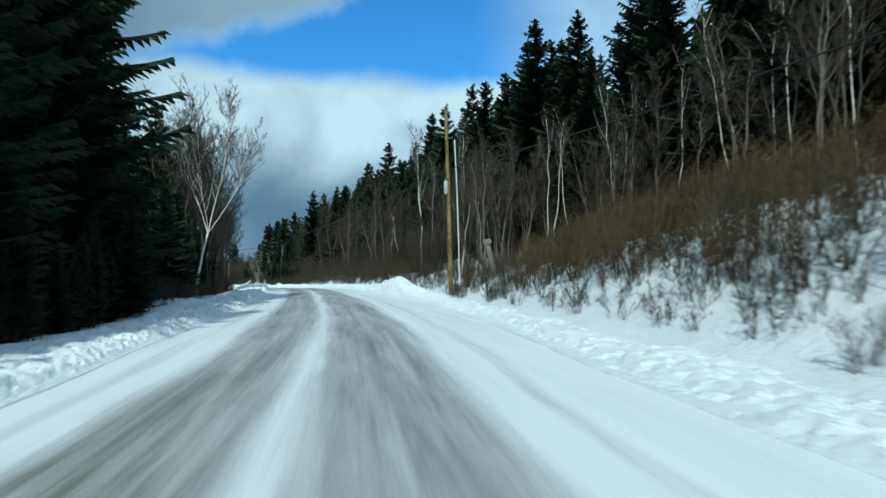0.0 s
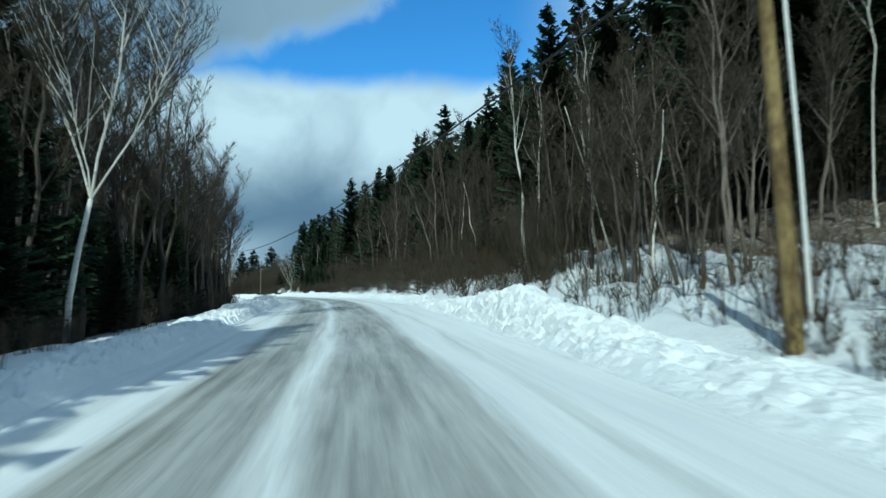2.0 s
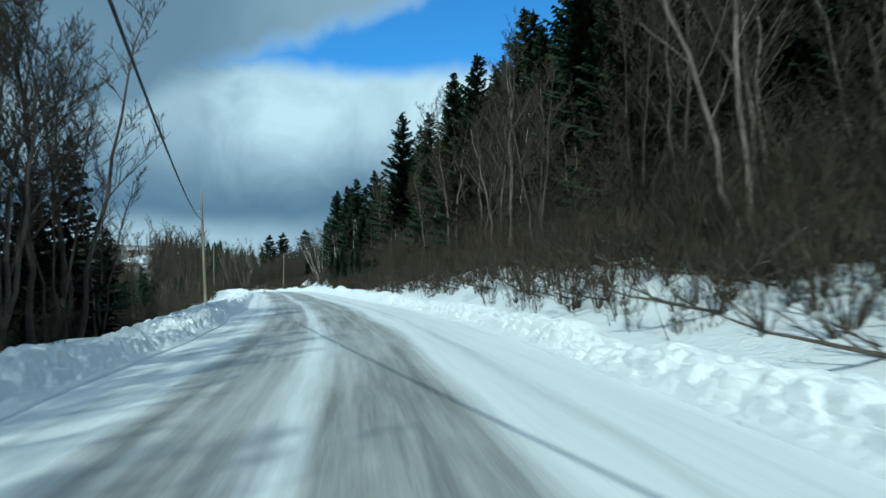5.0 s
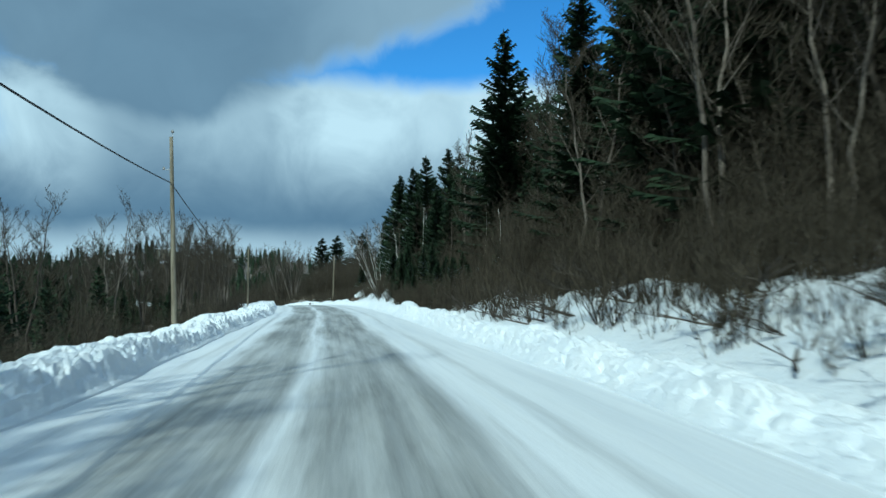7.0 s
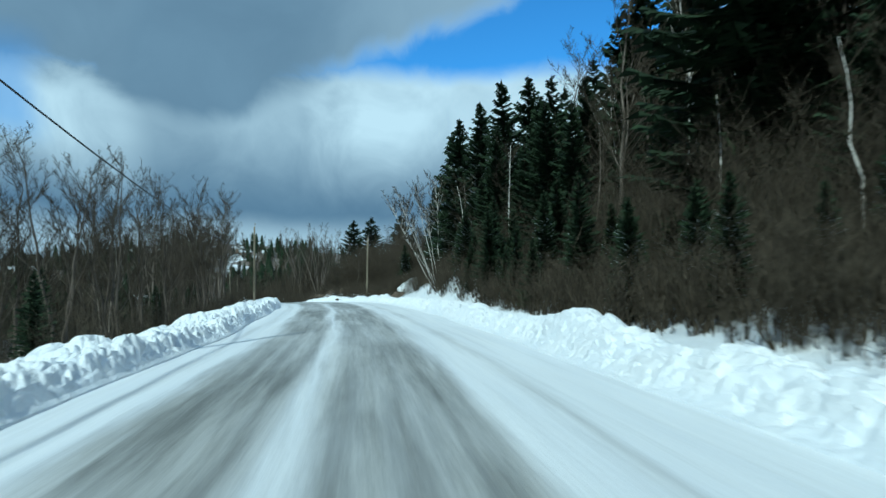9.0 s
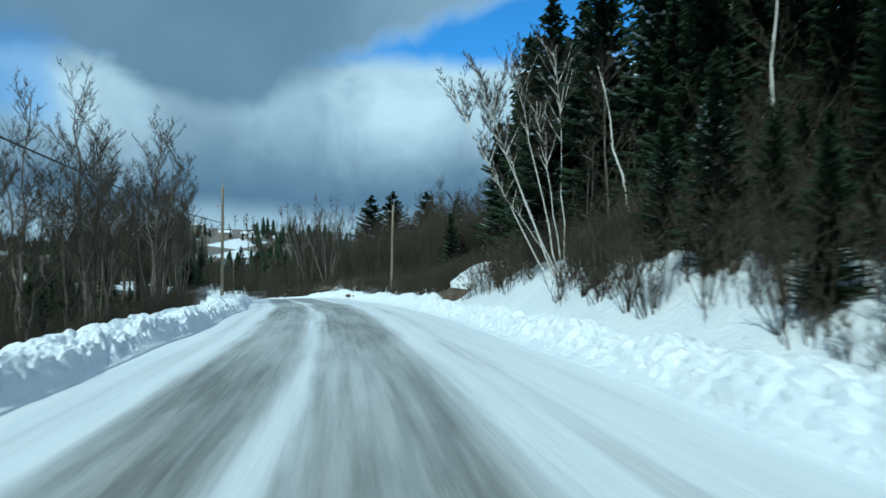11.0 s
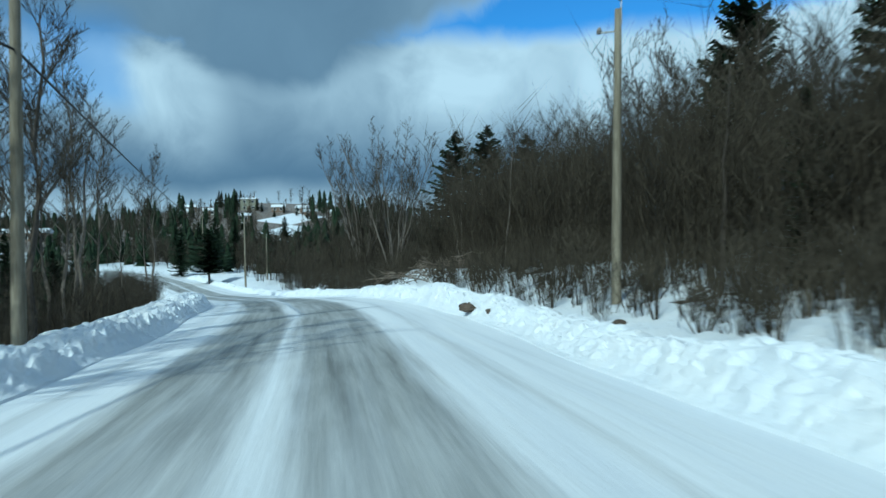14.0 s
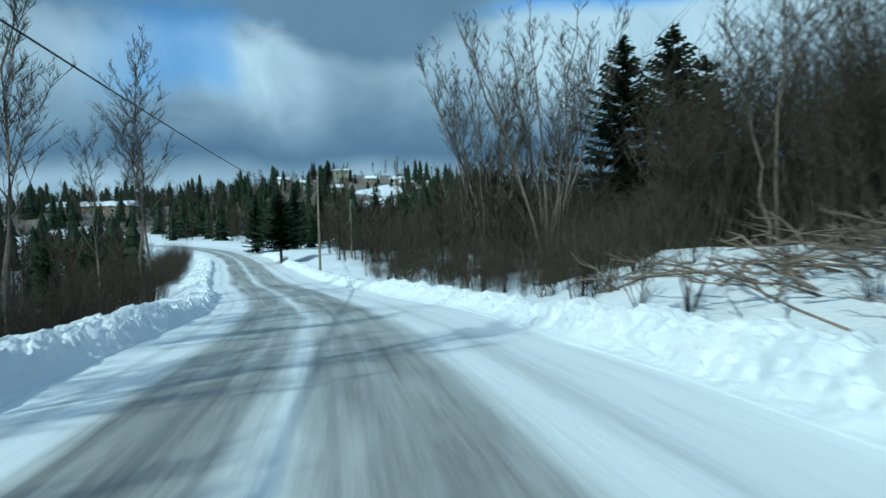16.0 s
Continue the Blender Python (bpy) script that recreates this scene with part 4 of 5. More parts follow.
thicket("tall_brush", TWIGS, np.concatenate([strewn(130, 46, 165, 10.0, 17, 0.8, 1.4, 6), strewn(20, 30, 46, 15.0, 19, 0.8, 1.2, 26), strewn(130, 52, 135, 8.4, 11, 0.7, 1.35, 16), strewn(170, 180, 212, 8.8, 17, 1.1, 1.8, 7), strewn(50, 210, 228, 9.0, 17, 0.6, 1.0, 37), strewn(110, 222, 262, 8.6, 24, 0.8, 1.3, 27), strewn(60, 64, 120, 7.6, 9.6, 0.5, 0.9, 36), strewn(50, 118, 150, 8.0, 11, 0.7, 1.2, 38)]), BUSHES,
        "tall dense grey-brown leafless brush below the trees")
thicket("verge_brush", TWIGS, np.concatenate([strewn(60, 2, 26, -13, -7.0, 0.6, 1.1, 4), strewn(36, 26, 46, -14, -10.4, 0.6, 1.1, 24), strewn(80, 46, 90, -13, -7.0, 0.6, 1.1, 25), strewn(150, 0, 46, -9, -6.3, 0.3, 0.7, 44), strewn(220, 84, 170, -16, -7.4, 0.6, 1.2, 5), strewn(230, 165, 240, -14, -6.9, 0.7, 1.3, 15), strewn(90, 216, 264, -10, -6.1, 0.9, 1.6, 49)]), SHRUBS,
        "leafless brush below the road's left verge")
thicket("valley_brush", TWIGS, np.concatenate([strewn(270, 70, 255, -45, -10.5, 0.6, 1.2, 8), strewn(150, 186, 252, -22, -8.2, 0.5, 0.95, 28), strewn(130, 236, 335, -30, -7.2, 0.5, 0.95, 29), strewn(70, 222, 300, -8.5, -6.2, 0.4, 0.7, 30)]), BUSHES, "dark leafless brush in the low ground beside the road")
thicket("bank_stools", TWIGS, np.concatenate([strewn(320, 60, 118, 5.8, 9.8, 0.7, 1.5, 61), strewn(150, 118, 152, 5.5, 7.5, 0.8, 1.3, 62), strewn(110, 118, 152, 7, 10, 0.8, 1.6, 67), strewn(60, 152, 172, 6.2, 10, 0.8, 1.4, 63), strewn(80, 148, 162, 5.9, 10.5, 0.8, 1.4, 70),
                                             strewn(230, 172, 232, 5.6, 9.2, 0.7, 1.3, 64), strewn(150, 6, 34, 6.6, 11, 0.7, 1.3, 65), strewn(40, 34, 60, 8.4, 11, 0.7, 1.2, 66), strewn(40, 50, 62, 5.8, 9, 0.6, 1.2, 68)]), STOOLS,
        "dark leafless whips fanning out of the snowy bank", "brush")
thicket("bank_twigs", TWIGS, np.concatenate([strewn(420, 36, 170, 5.4, 9, 0.6, 1.4, 11), strewn(260, 2, 34, 5.4, 8, 0.5, 1.1, 41), strewn(160, 150, 235, 5.8, 8, 0.5, 1.2, 12)]), TUFTS,
        "dead stalks and twigs sticking out of the snowy bank", "dead stalks")


# ---- distant woods ----
def small_spruce(seed):
    rng = random.Random(seed)
    g = Geo()
    for k in range(9):
        u = k / 9
        r = 0.21 * (1 - u) ** 0.8 + 0.015
        for j in range(6):
            a = 1.047 * j + rng.uniform(-0.3, 0.3)
            q = r * rng.uniform(0.7, 1.25)
            g.tri(Vector((0, 0, min(1.0, u + 0.20))), Vector((q * math.cos(a - 0.6), q * math.sin(a - 0.6), u * 0.97 + 0.02)), Vector((q * math.cos(a + 0.6), q * math.sin(a + 0.6), u * 0.97)))
    return np.array([tuple(p) for p in g.v]), np.array(g.f)


def small_bare(seed):
    rng = random.Random(seed)
    g = Geo()
    g.spike(Vector((0, 0, -0.05)), Vector((0, 0, 0.9)), 0.012)
    for _ in range(80):
        p = Vector((0, 0, rng.uniform(0.12, 0.8)))
        e = p + (rnd_dir(rng, rng.uniform(0.5, 2.0))) * rng.uniform(0.14, 0.36)
        g.spike(p, e, 0.0042)
    return np.array([tuple(p) for p in g.v]), np.array(g.f)


def spread(n, seed, ok, h_lo, h_hi):
    r = np.random.RandomState(seed)
    rad, a = 90 + 560 * r.uniform(0, 1, n * 3) ** 1.3, np.radians(r.uniform(-100, 40, n * 3))
    x, y = -60 + rad * np.sin(a), 165 + rad * np.cos(a)
    s, d, _ = road_coords(x, y)
    keep = ok(s, d, x, y, r.uniform(0, 1, n * 3))
    x, y = x[keep][:n], y[keep][:n]
    return np.stack([x, y, height(x, y) - 0.2, r.uniform(h_lo, h_hi, len(x)), r.uniform(0, 6.28, len(x))], 1)


def open_land(x, y):
    """Fields without trees: below the village and beside the far shed."""
    return (np.hypot((x + 138) / 11, (y - 210) / 4) < 1) | village_field(x, y)


thicket("distant_spruces", NEEDLES, spread(420, 31, lambda s, d, x, y, q: (np.abs(d) > 30) & ~open_land(x, y), 6, 10), [small_spruce(i) for i in range(4)],
        "dark spruce woods on the far hills", "woods")
thicket("distant_bare_woods", TWIGS, spread(1300, 32, lambda s, d, x, y, q: (np.abs(d) > 22) & ~open_land(x, y), 6, 10), [small_bare(i) for i in range(4)],
        "grey leafless woods on the far hills", "woods")


def thin_bare(seed):
    """A leafless tree for the hill beyond the bend, coarse twigs only."""
    rng = random.Random(seed)
    g = Geo()
    g.spike(Vector((0, 0, -0.05)), Vector((0, 0, 0.9)), 0.012)
    for _ in range(60):
        p = Vector((0, 0, rng.uniform(0.08, 0.8)))
        g.spike(p, p + rnd_dir(rng, rng.uniform(0.5, 1.8)) * rng.uniform(0.14, 0.34), 0.0055)
    return np.array([tuple(p) for p in g.v]), np.array(g.f)


def hill_spots(n, seed, h_lo, h_hi, near, far_):
    """Tree places on the slopes round the village, denser close by."""
    r = np.random.RandomState(seed)
    dist, a = near + (far_ - near) * r.uniform(0, 1, n * 2) ** 1.1, np.radians(r.uniform(-82, -24, n * 2))
    x, y = -68 + dist * np.sin(a), 180 + dist * np.cos(a)
    s, d, _ = road_coords(x, y)
    in_yard = np.hypot((x + 118) / 17, (y - 238) / 11) < 1
    by_shed = np.hypot((x + 243) / 15, (y - 285) / 9) < 1
    lane = np.abs(np.degrees(a) + 61.0) < 6.5
    below_village = (np.abs(np.degrees(a) + 37.0) < 2.0) & (dist > 140)
    keep = (np.abs(d) > 11) & ~open_land(x, y) & ~in_yard & ~by_shed & ~below_village & ~(lane & (dist > 130) & (dist < 176))
    x, y = x[keep][:n], y[keep][:n]
    return np.stack([x, y, height(x, y) - 0.2, r.uniform(h_lo, h_hi, len(x)), r.uniform(0, 6.28, len(x))], 1)


thicket("hill_bare_woods", TWIGS, hill_spots(2000, 51, 4.5, 7.5, 62, 290), [thin_bare(i) for i in range(5)], "grey-brown leafless woods round the village hill", "woods")
thicket("hill_spruces", NEEDLES, hill_spots(560, 52, 4.5, 9.0, 75, 290), [small_spruce(60 + i) for i in range(4)], "dark spruces among the bare woods round the village", "woods")
r_near = np.random.RandomState(34)
ns_, nd_ = r_near.uniform(222, 330, 420), r_near.uniform(8, 60, 420) 
nx_, ny_, _ = along(ns_, nd_)
thicket("bare_wood", TWIGS, np.stack([nx_, ny_, height(nx_, ny_) - 0.2, r_near.uniform(4.5, 8, 420), r_near.uniform(0, 6.28, 420)], 1), [small_bare(20 + i) for i in range(4)],
        "grey leafless wood beyond the bend", "woods")
r_left = np.random.RandomState(35)
for name, kind_of, mat, n, s_lo, s_hi, d_lo, d_hi, h_lo, h_hi, words in [
        ("low_spruces", small_spruce, NEEDLES, 260, 20, 98, -46, -17, 7, 10.5, "dark spruce wood beside the road"),
        ("valley_spruces", small_spruce, NEEDLES, 300, 98, 235, -75, -24, 5, 9, "dark spruces in the low ground"),
        ("valley_bare_wood", small_bare, TWIGS, 380, 90, 250, -60, -20, 5, 8.5, "grey leafless wood in the low ground")]:
    ls_, ld_ = r_left.uniform(s_lo, s_hi, n), r_left.uniform(d_lo, d_hi, n)
    lx_, ly_, _ = along(ls_, ld_)
    thicket(name, mat, np.stack([lx_, ly_, height(lx_, ly_) - 0.2, r_left.uniform(h_lo, h_hi, n), r_left.uniform(0, 6.28, n)], 1), [kind_of(40 + i) for i in range(4)], words, "woods")
r_back = np.random.RandomState(33)
bs, bd = r_back.uniform(-10, 150, 380), r_back.uniform(33, 62, 380)
bx, by, _ = along(bs, bd)
thicket("hillside_spruces", NEEDLES, np.stack([bx, by, height(bx, by) - 0.2, r_back.uniform(11, 17, 380), r_back.uniform(0, 6.28, 380)], 1), [small_spruce(10 + i) for i in range(4)],
        "dark spruce wood covering the hillside", "woods")


# ---- utility poles and wire ----
def utility_pole(x, y, h, wood, label, r=0.15, lean=(0.0, 0.0), bracket=0.0):
    """A round wooden pole with a top pin, insulators and a cable clamp."""
    root = new("utility_pole")
    root.location = (x, y, floor_at(x, y) - 0.1)
    g = Geo()
    pts = [Vector((lean[0] * i / 6, lean[1] * i / 6, h * i / 6 - 0.3 * (i == 0))) for i in range(7)]
    g.tube(pts, [r * (1 - 0.36 * i / 6) for i in range(7)], 12)
    part("pole", g, wood, root, smooth_shade=True)
    top = pts[-1]
    g = Geo()
    g.tube([top + Vector((0.07, 0, -0.35)), top + Vector((0.07, 0, 0.22))], [0.018, 0.018], 6)
    part("top_pin", g, GREY_METAL, root)
    g = Geo()
    g.tube([top + Vector((0.07, 0, 0.20 + 0.05 * i)) for i in range(4)], [0.05, 0.075, 0.06, 0.03], 8)
    part("insulator", g, CERAMIC, root)
    if bracket:
        q = top + Vector((0, 0, -bracket))
        g = Geo()
        g.tube([q, q + Vector((-0.45, 0.1, 0.05))], [0.025, 0.02], 6)
        part("bracket", g, GREY_METAL, root)
        g = Geo()
        g.tube([q + Vector((-0.45, 0.1, 0.03 + 0.05 * i)) for i in range(4)], [0.05, 0.07, 0.055, 0.03], 8)
        part("insulator", g, CERAMIC, root)
    tagged(root, label, "utility pole", "roadside utility poles")
    return root


near_pole = utility_pole(0.42, 33.4, 9.6, POLE_YELLOW, "yellowish wooden utility pole on the bank with a grey box", 0.125, (-0.25, 0.1), 1.2)
g = Geo()
g.tube([Vector((-0.26, -0.05, z)) for z in (5.2, 5.25, 5.85, 5.9)], [0.06, 0.11, 0.11, 0.06], 10)
part("meter_can", g, GREY_METAL, near_pole, "grey metal can on the pole", True)
utility_pole(-39.3, 112.3, 9.45, POLE_WOOD, "weathered wooden utility pole behind the snowbank", 0.13, (-0.4, 0.1), 1.6)
utility_pole(-67.4, 168.7, 8.35, POLE_WOOD, "weathered wooden utility pole behind the snowbank", 0.13, (0.0, 0.1), 1.5)
utility_pole(-57.6, 175.9, 6.75, POLE_WOOD, "weathered wooden utility pole on the low bank", 0.12, (0.2, 0.0), 0.5)
utility_pole(-106.6, 222.8, 8.4, POLE_WOOD, "weathered wooden utility pole beside the bend", 0.12, (0.0, 0.0), 0.5)
utility_pole(-113.2, 235.4, 6.2, POLE_WOOD, "short weathered wooden utility pole beyond the bend", 0.13)
utility_pole(-149.0, 262.0, 10.6, POLE_WOOD, "weathered wooden utility pole far down the road", 0.14)

# the white pipe that guards the near pole's stay
g = Geo()
g.tube([Vector((0, 0, -0.2)), Vector((-0.03, 0.02, 2.5)), Vector((-0.10, 0.05, 5.2)), Vector((-0.22, 0.1, 8.0))], [0.032, 0.032, 0.03, 0.026], 8)
pipe = part("white_pole", g, WHITE_PVC, None, smooth_shade=True)
pipe.location = (0.84, 33.8, floor_at(0.84, 33.8))
tagged(pipe, "thin white upright pipe beside the wooden pole", "pipe")


def wire(name, a, b, sag, r, label):
    a, b = Vector(a), Vector(b)
    g = Geo()
    n = 28
    pts = [a.lerp(b, i / n) - Vector((0, 0, 4 * sag * (i / n) * (1 - i / n))) for i in range(n + 1)]
    g.tube(pts, [r] * (n + 1), 6)
    ob = part(name, g, BLACK_CABLE, None, smooth_shade=True)
    return tagged(ob, label, "cable", "overhead cables")


CABLE = "thick black overhead cable strung between utility poles"
wire("overhead_cable", (21.0, -8.0, 7.2), (0.3, 33.4, 6.5), 0.7, 0.026, CABLE)
wire("overhead_cable", (0.3, 33.4, 6.5), (-39.75, 112.5, 7.08), 1.75, 0.026, CABLE)
wire("overhead_cable", (-39.75, 112.5, 7.08), (-67.4, 168.8, 5.35), 1.0, 0.026, CABLE)
wire("overhead_cable", (-67.4, 168.8, 5.35), (-149.0, 262.0, 7.9), 0.7, 0.026, CABLE)


def boulder(x, y, z, size):
    bm = bmesh.new()
    bmesh.ops.create_icosphere(bm, subdivisions=5, radius=1.0)
    for v in bm.verts:
        p = v.co.copy()
        k = 1 + 0.16 * noise.fractal(p * 1.1 + Vector((3.1, 0, 0)), 1.0, 2.0, 4) + 0.05 * noise.fractal(p * 4, 1.0, 2.0, 4)
        crack = noise.noise(Vector((p.x * 0.8 + p.z * 2.2, p.y * 0.7, p.z * 1.3 - p.x)) * 1.6)
        k -= 0.05 * max(0.0, 1 - abs(crack) * 9)
        v.co = Vector((p.x * size[0], p.y * size[1], p.z * size[2])) * k
    me = bpy.data.meshes.new("boulder")
    bm.to_mesh(me)
    bm.free()
    me.materials.append(ROCK)
    me.shade_smooth()
    ob = new("boulder", me)
    ob.location = (x, y, z)
    ob.rotation_euler = (0, 0, radians(-30))
    return tagged(ob, "large rounded granite boulder under a crust of snow", "boulder")


boulder(-45.8, 159.1, 0.45, (2.2, 2.0, 1.75))


# ---- single trees with a shape of their own ----
def forked_birch(x, y, h):
    """The big birch at the verge: a leaning butt that forks into white limbs."""
    rng = random.Random(5)
    root = new("birch_tree")
    root.location = (x, y, floor_at(x, y) - 0.1)
    g, tw = Geo(), Geo()
    butt = [Vector((0, 0, -0.3)), Vector((0.10, 0, 1.4)), Vector((0.35, 0.1, 3.0)), Vector((0.68, 0.1, 4.3))]
    g.tube(butt, [0.12, 0.095, 0.08, 0.07], 8)
    fork = butt[-1]
    for dx, dy, top, r in ((-1.9, 0.3, h * 0.98, 0.085), (1.3, -0.2, h, 0.10), (2.6, 0.8, h * 0.86, 0.065), (-0.4, -0.9, h * 0.80, 0.06)):
        end = Vector((fork.x + dx, dy, top))
        pts = []
        for i in range(8):
            u = i / 7
            p = fork.lerp(end, u) + Vector((dx * 0.22 * math.sin(u * 3.14), 0, 0)) + Vector((rng.uniform(-.1, .1), rng.uniform(-.1, .1), 0)) * (0 < i)
            pts.append(p)
        g.tube(pts, [0.40 * r * (1 - 0.85 * i / 7) + 0.006 for i in range(8)], 6)
        for j in range(18):
            u = rng.uniform(0.22, 0.98)
            i = min(6, int(u * 7))
            q = pts[i].lerp(pts[i + 1], u * 7 - i)
            bough(g, tw, rng, q, (rnd_dir(rng, 0.5) * 0.7 + Vector((0, 0, 0.6))).normalized(), h * rng.uniform(0.14, 0.28) * (1.2 - 0.6 * u), 0.02, 2, 0.0, 0.75)
    part("trunk", g, BIRCH, root, smooth_shade=True)
    part("crown", tw, TWIGS, root)
    return tagged(root, "big forked leafless birch with white limbs at the verge", "tree", "birches")


forked_birch(-15.8, 42.0, 12.6)


def birch_clump(x, y):
    """Seven slim white stems fanning out of one stool, most of them towards the road."""
    rng = random.Random(6)
    root = new("birch_tree")
    root.location = (x, y, floor_at(x, y) - 0.1)
    tw = Geo()
    for k, (lean, back, h, r) in enumerate(((-3.1, 0.5, 6.3, 0.07), (-2.7, -0.4, 6.8, 0.075), (-2.2, 0.6, 6.2, 0.06), (-1.5, 0.2, 7.6, 0.085), (-1.0, -0.5, 5.8, 0.06), (-0.1, 0.3, 7.9, 0.07), (-2.6, 0.0, 3.4, 0.04))):
        g = Geo()
        foot = Vector((0.10 * k - 0.3, rng.uniform(-0.2, 0.2), -0.3))
        pts = []
        for i in range(9):
            u = i / 8
            pts.append(foot + Vector((lean * u ** 0.92, back * u, (h + 0.3) * u)) + Vector((rng.uniform(-.07, .07), rng.uniform(-.07, .07), 0)) * (i > 0))
        g.tube(pts, [r * 0.27 * (1 - 0.82 * i / 8) + 0.005 for i in range(9)], 6)
        for j in range(12):
            u = rng.uniform(0.6, 0.98)
            i = min(7, int(u * 8))
            q = pts[i].lerp(pts[i + 1], u * 8 - i)
            bough(g, tw, rng, q, (rnd_dir(rng, 0.5) * 0.6 + Vector((-0.2, 0, 0.6))).normalized(), h * rng.uniform(0.12, 0.22), 0.02, 2, 0.0, 0.7)
        part("trunk", g, BIRCH, root, smooth_shade=True)
    part("crown", tw, TWIGS, root)
    root.rotation_euler, root.scale = (0, 0, radians(28)), (0.9, 0.9, 0.86)
    return tagged(root, "clump of leaning white birch stems beside the boulder", "tree", "birches")


birch_clump(-41.5, 149.2)

small = put(PINE, -122.2, 234.0, 0.58, sink=-0.4, z=-2.6)
small.scale = (1.2, 1.2, 0.62)
small["label"] = "small dark spruce on a short bare stem at the roadside"
g = Geo()
g.tube([Vector((-122.2, 234.0, -3.0)), Vector((-122.2, 234.0, -0.9))], [0.10, 0.085], 7)
stem = part("trunk", g, DARK_BARK, None)
stem.parent = small
stem.matrix_parent_inverse = small.matrix_basis.inverted()


for x, y, h in [(-141, 262, 9.5), (-134, 268, 10), (-118, 250, 8), (-137, 252, 10), (-112, 252, 8.5), (-143, 250, 9), (-150, 262, 9.5), (-106, 262, 9), (-160, 266, 9)]:
    put(SPRUCES[int(-x) % 3], x, y, h / 12)


# ---- stones, slabs, the brush pile ----
def stone(name, x, y, z, size, mat, label, category, seed, turn=0.0, tilt=0.0, flat=False):
    bm = bmesh.new()
    if flat:
        bmesh.ops.create_cube(bm, size=1.6)
        bmesh.ops.subdivide_edges(bm, edges=bm.edges[:], cuts=5, use_grid_fill=True)
    else:
        bmesh.ops.create_icosphere(bm, subdivisions=4, radius=1.0)
    off = Vector((seed * 3.7, seed, 0))
    for v in bm.verts:
        k = 1 + (0.10 if flat else 0.28) * noise.fractal(v.co * 1.3 + off, 1.0, 2.0, 4)
        v.co = Vector((v.co.x * size[0], v.co.y * size[1], v.co.z * size[2])) * k
    me = bpy.data.meshes.new(name)
    bm.to_mesh(me)
    bm.free()
    me.materials.append(mat)
    ob = new(name, me)
    ob.matrix_world = pose(x, y, z, tilt, 0, turn)
    return tagged(ob, label, category)


stone("stone", -47.1, 157.6, 0.55, (0.85, 0.6, 0.42), DARK_STONE, "dark bare stone at the foot of the snowy boulder", "stone", 1, 20)
stone("stone", -45.3, 158.0, 0.95, (0.6, 0.35, 0.22), DARK_STONE, "dark bare ledge of stone below the snowy boulder", "stone", 2, 40)
stone("stone", -48.3, 157.8, 0.55, (0.35, 0.28, 0.16), DARK_STONE, "small dark stone poking out of the snow", "stone", 3, 0)
for i, (s, d, k) in enumerate(((187.4, 3.7, 0.15), (186.1, 3.95, 0.08), (188.3, 4.05, 0.10), (190.8, 4.6, 0.14), (180.5, 4.5, 0.08), (166.0, 4.6, 0.09), (193.5, 4.7, 0.10))):
    x, y, z = (float(v) for v in along(s, d))
    stone("dirt_clod", x, y, z + (0.24 if d < 4.2 else 0.42), (k * 1.5, k, k * 0.8), DARK_STONE, "dark clod of frozen dirt on the snowbank", "clod", 10 + i, 37 * i)
for i, (s, d, k, tilt) in enumerate(((176.1, -5.1, 0.30, 20), (178.2, -5.3, 0.22, 70), (166.9, -5.2, 0.26, 30), (169.0, -5.0, 0.2, 55), (121.0, -5.0, 0.2, 30), (203.5, -5.1, 0.24, 40))):
    x, y, z = (float(v) for v in along(s, d))
    stone("snow_slab", x, y, z + 0.34, (k, k * 0.8, k * 0.38), SNOW, "broken slab of hard snow standing on the snowbank", "snow slab", 20 + i, 50 * i, tilt, True)


def brush_pile(s, d):
    x, y, _ = (float(v) for v in along(s, d))
    rng = random.Random(int(s * 10))
    root = new("brush_pile")
    root.location = (x, y, floor_at(x, y))
    for k in range(64):
        g = Geo()
        a = rng.gauss(math.pi * 0.80, 0.62) + (math.pi if rng.random() < 0.25 else 0)
        L = rng.uniform(0.9, 2.4)
        e = Vector((math.cos(a), math.sin(a), rng.uniform(-0.05, 0.42))).normalized()
        p = Vector((rng.gauss(0, 1.3), rng.gauss(0, 0.8), abs(rng.gauss(0.10, 0.28))))
        pts = [p + e * L * (i / 4 - 0.4) + Vector((rng.uniform(-.06, .06), rng.uniform(-.06, .06), rng.uniform(-.05, .08))) for i in range(5)]
        pts[2] += Vector((rng.uniform(-.1, .1), rng.uniform(-.1, .1), rng.uniform(0, .12)))
        r = rng.uniform(0.011, 0.034)
        g.tube(pts, [r * (1 - 0.7 * i / 4) for i in range(5)], 5)
        for _ in range(5):
            i = rng.randrange(1, 4)
            g.spike(pts[i], pts[i] + (e + rnd_dir(rng, 0.3) * 0.6).normalized() * L * rng.uniform(0.15, 0.4), r * 0.5)
        part("branch", g, DEAD_WOOD, root)
    return tagged(root, "tangled pile of cut grey branches on the snowy bank", "brush pile")


brush_pile(203.4, 6.7)
brush_pile(201.0, 7.9)


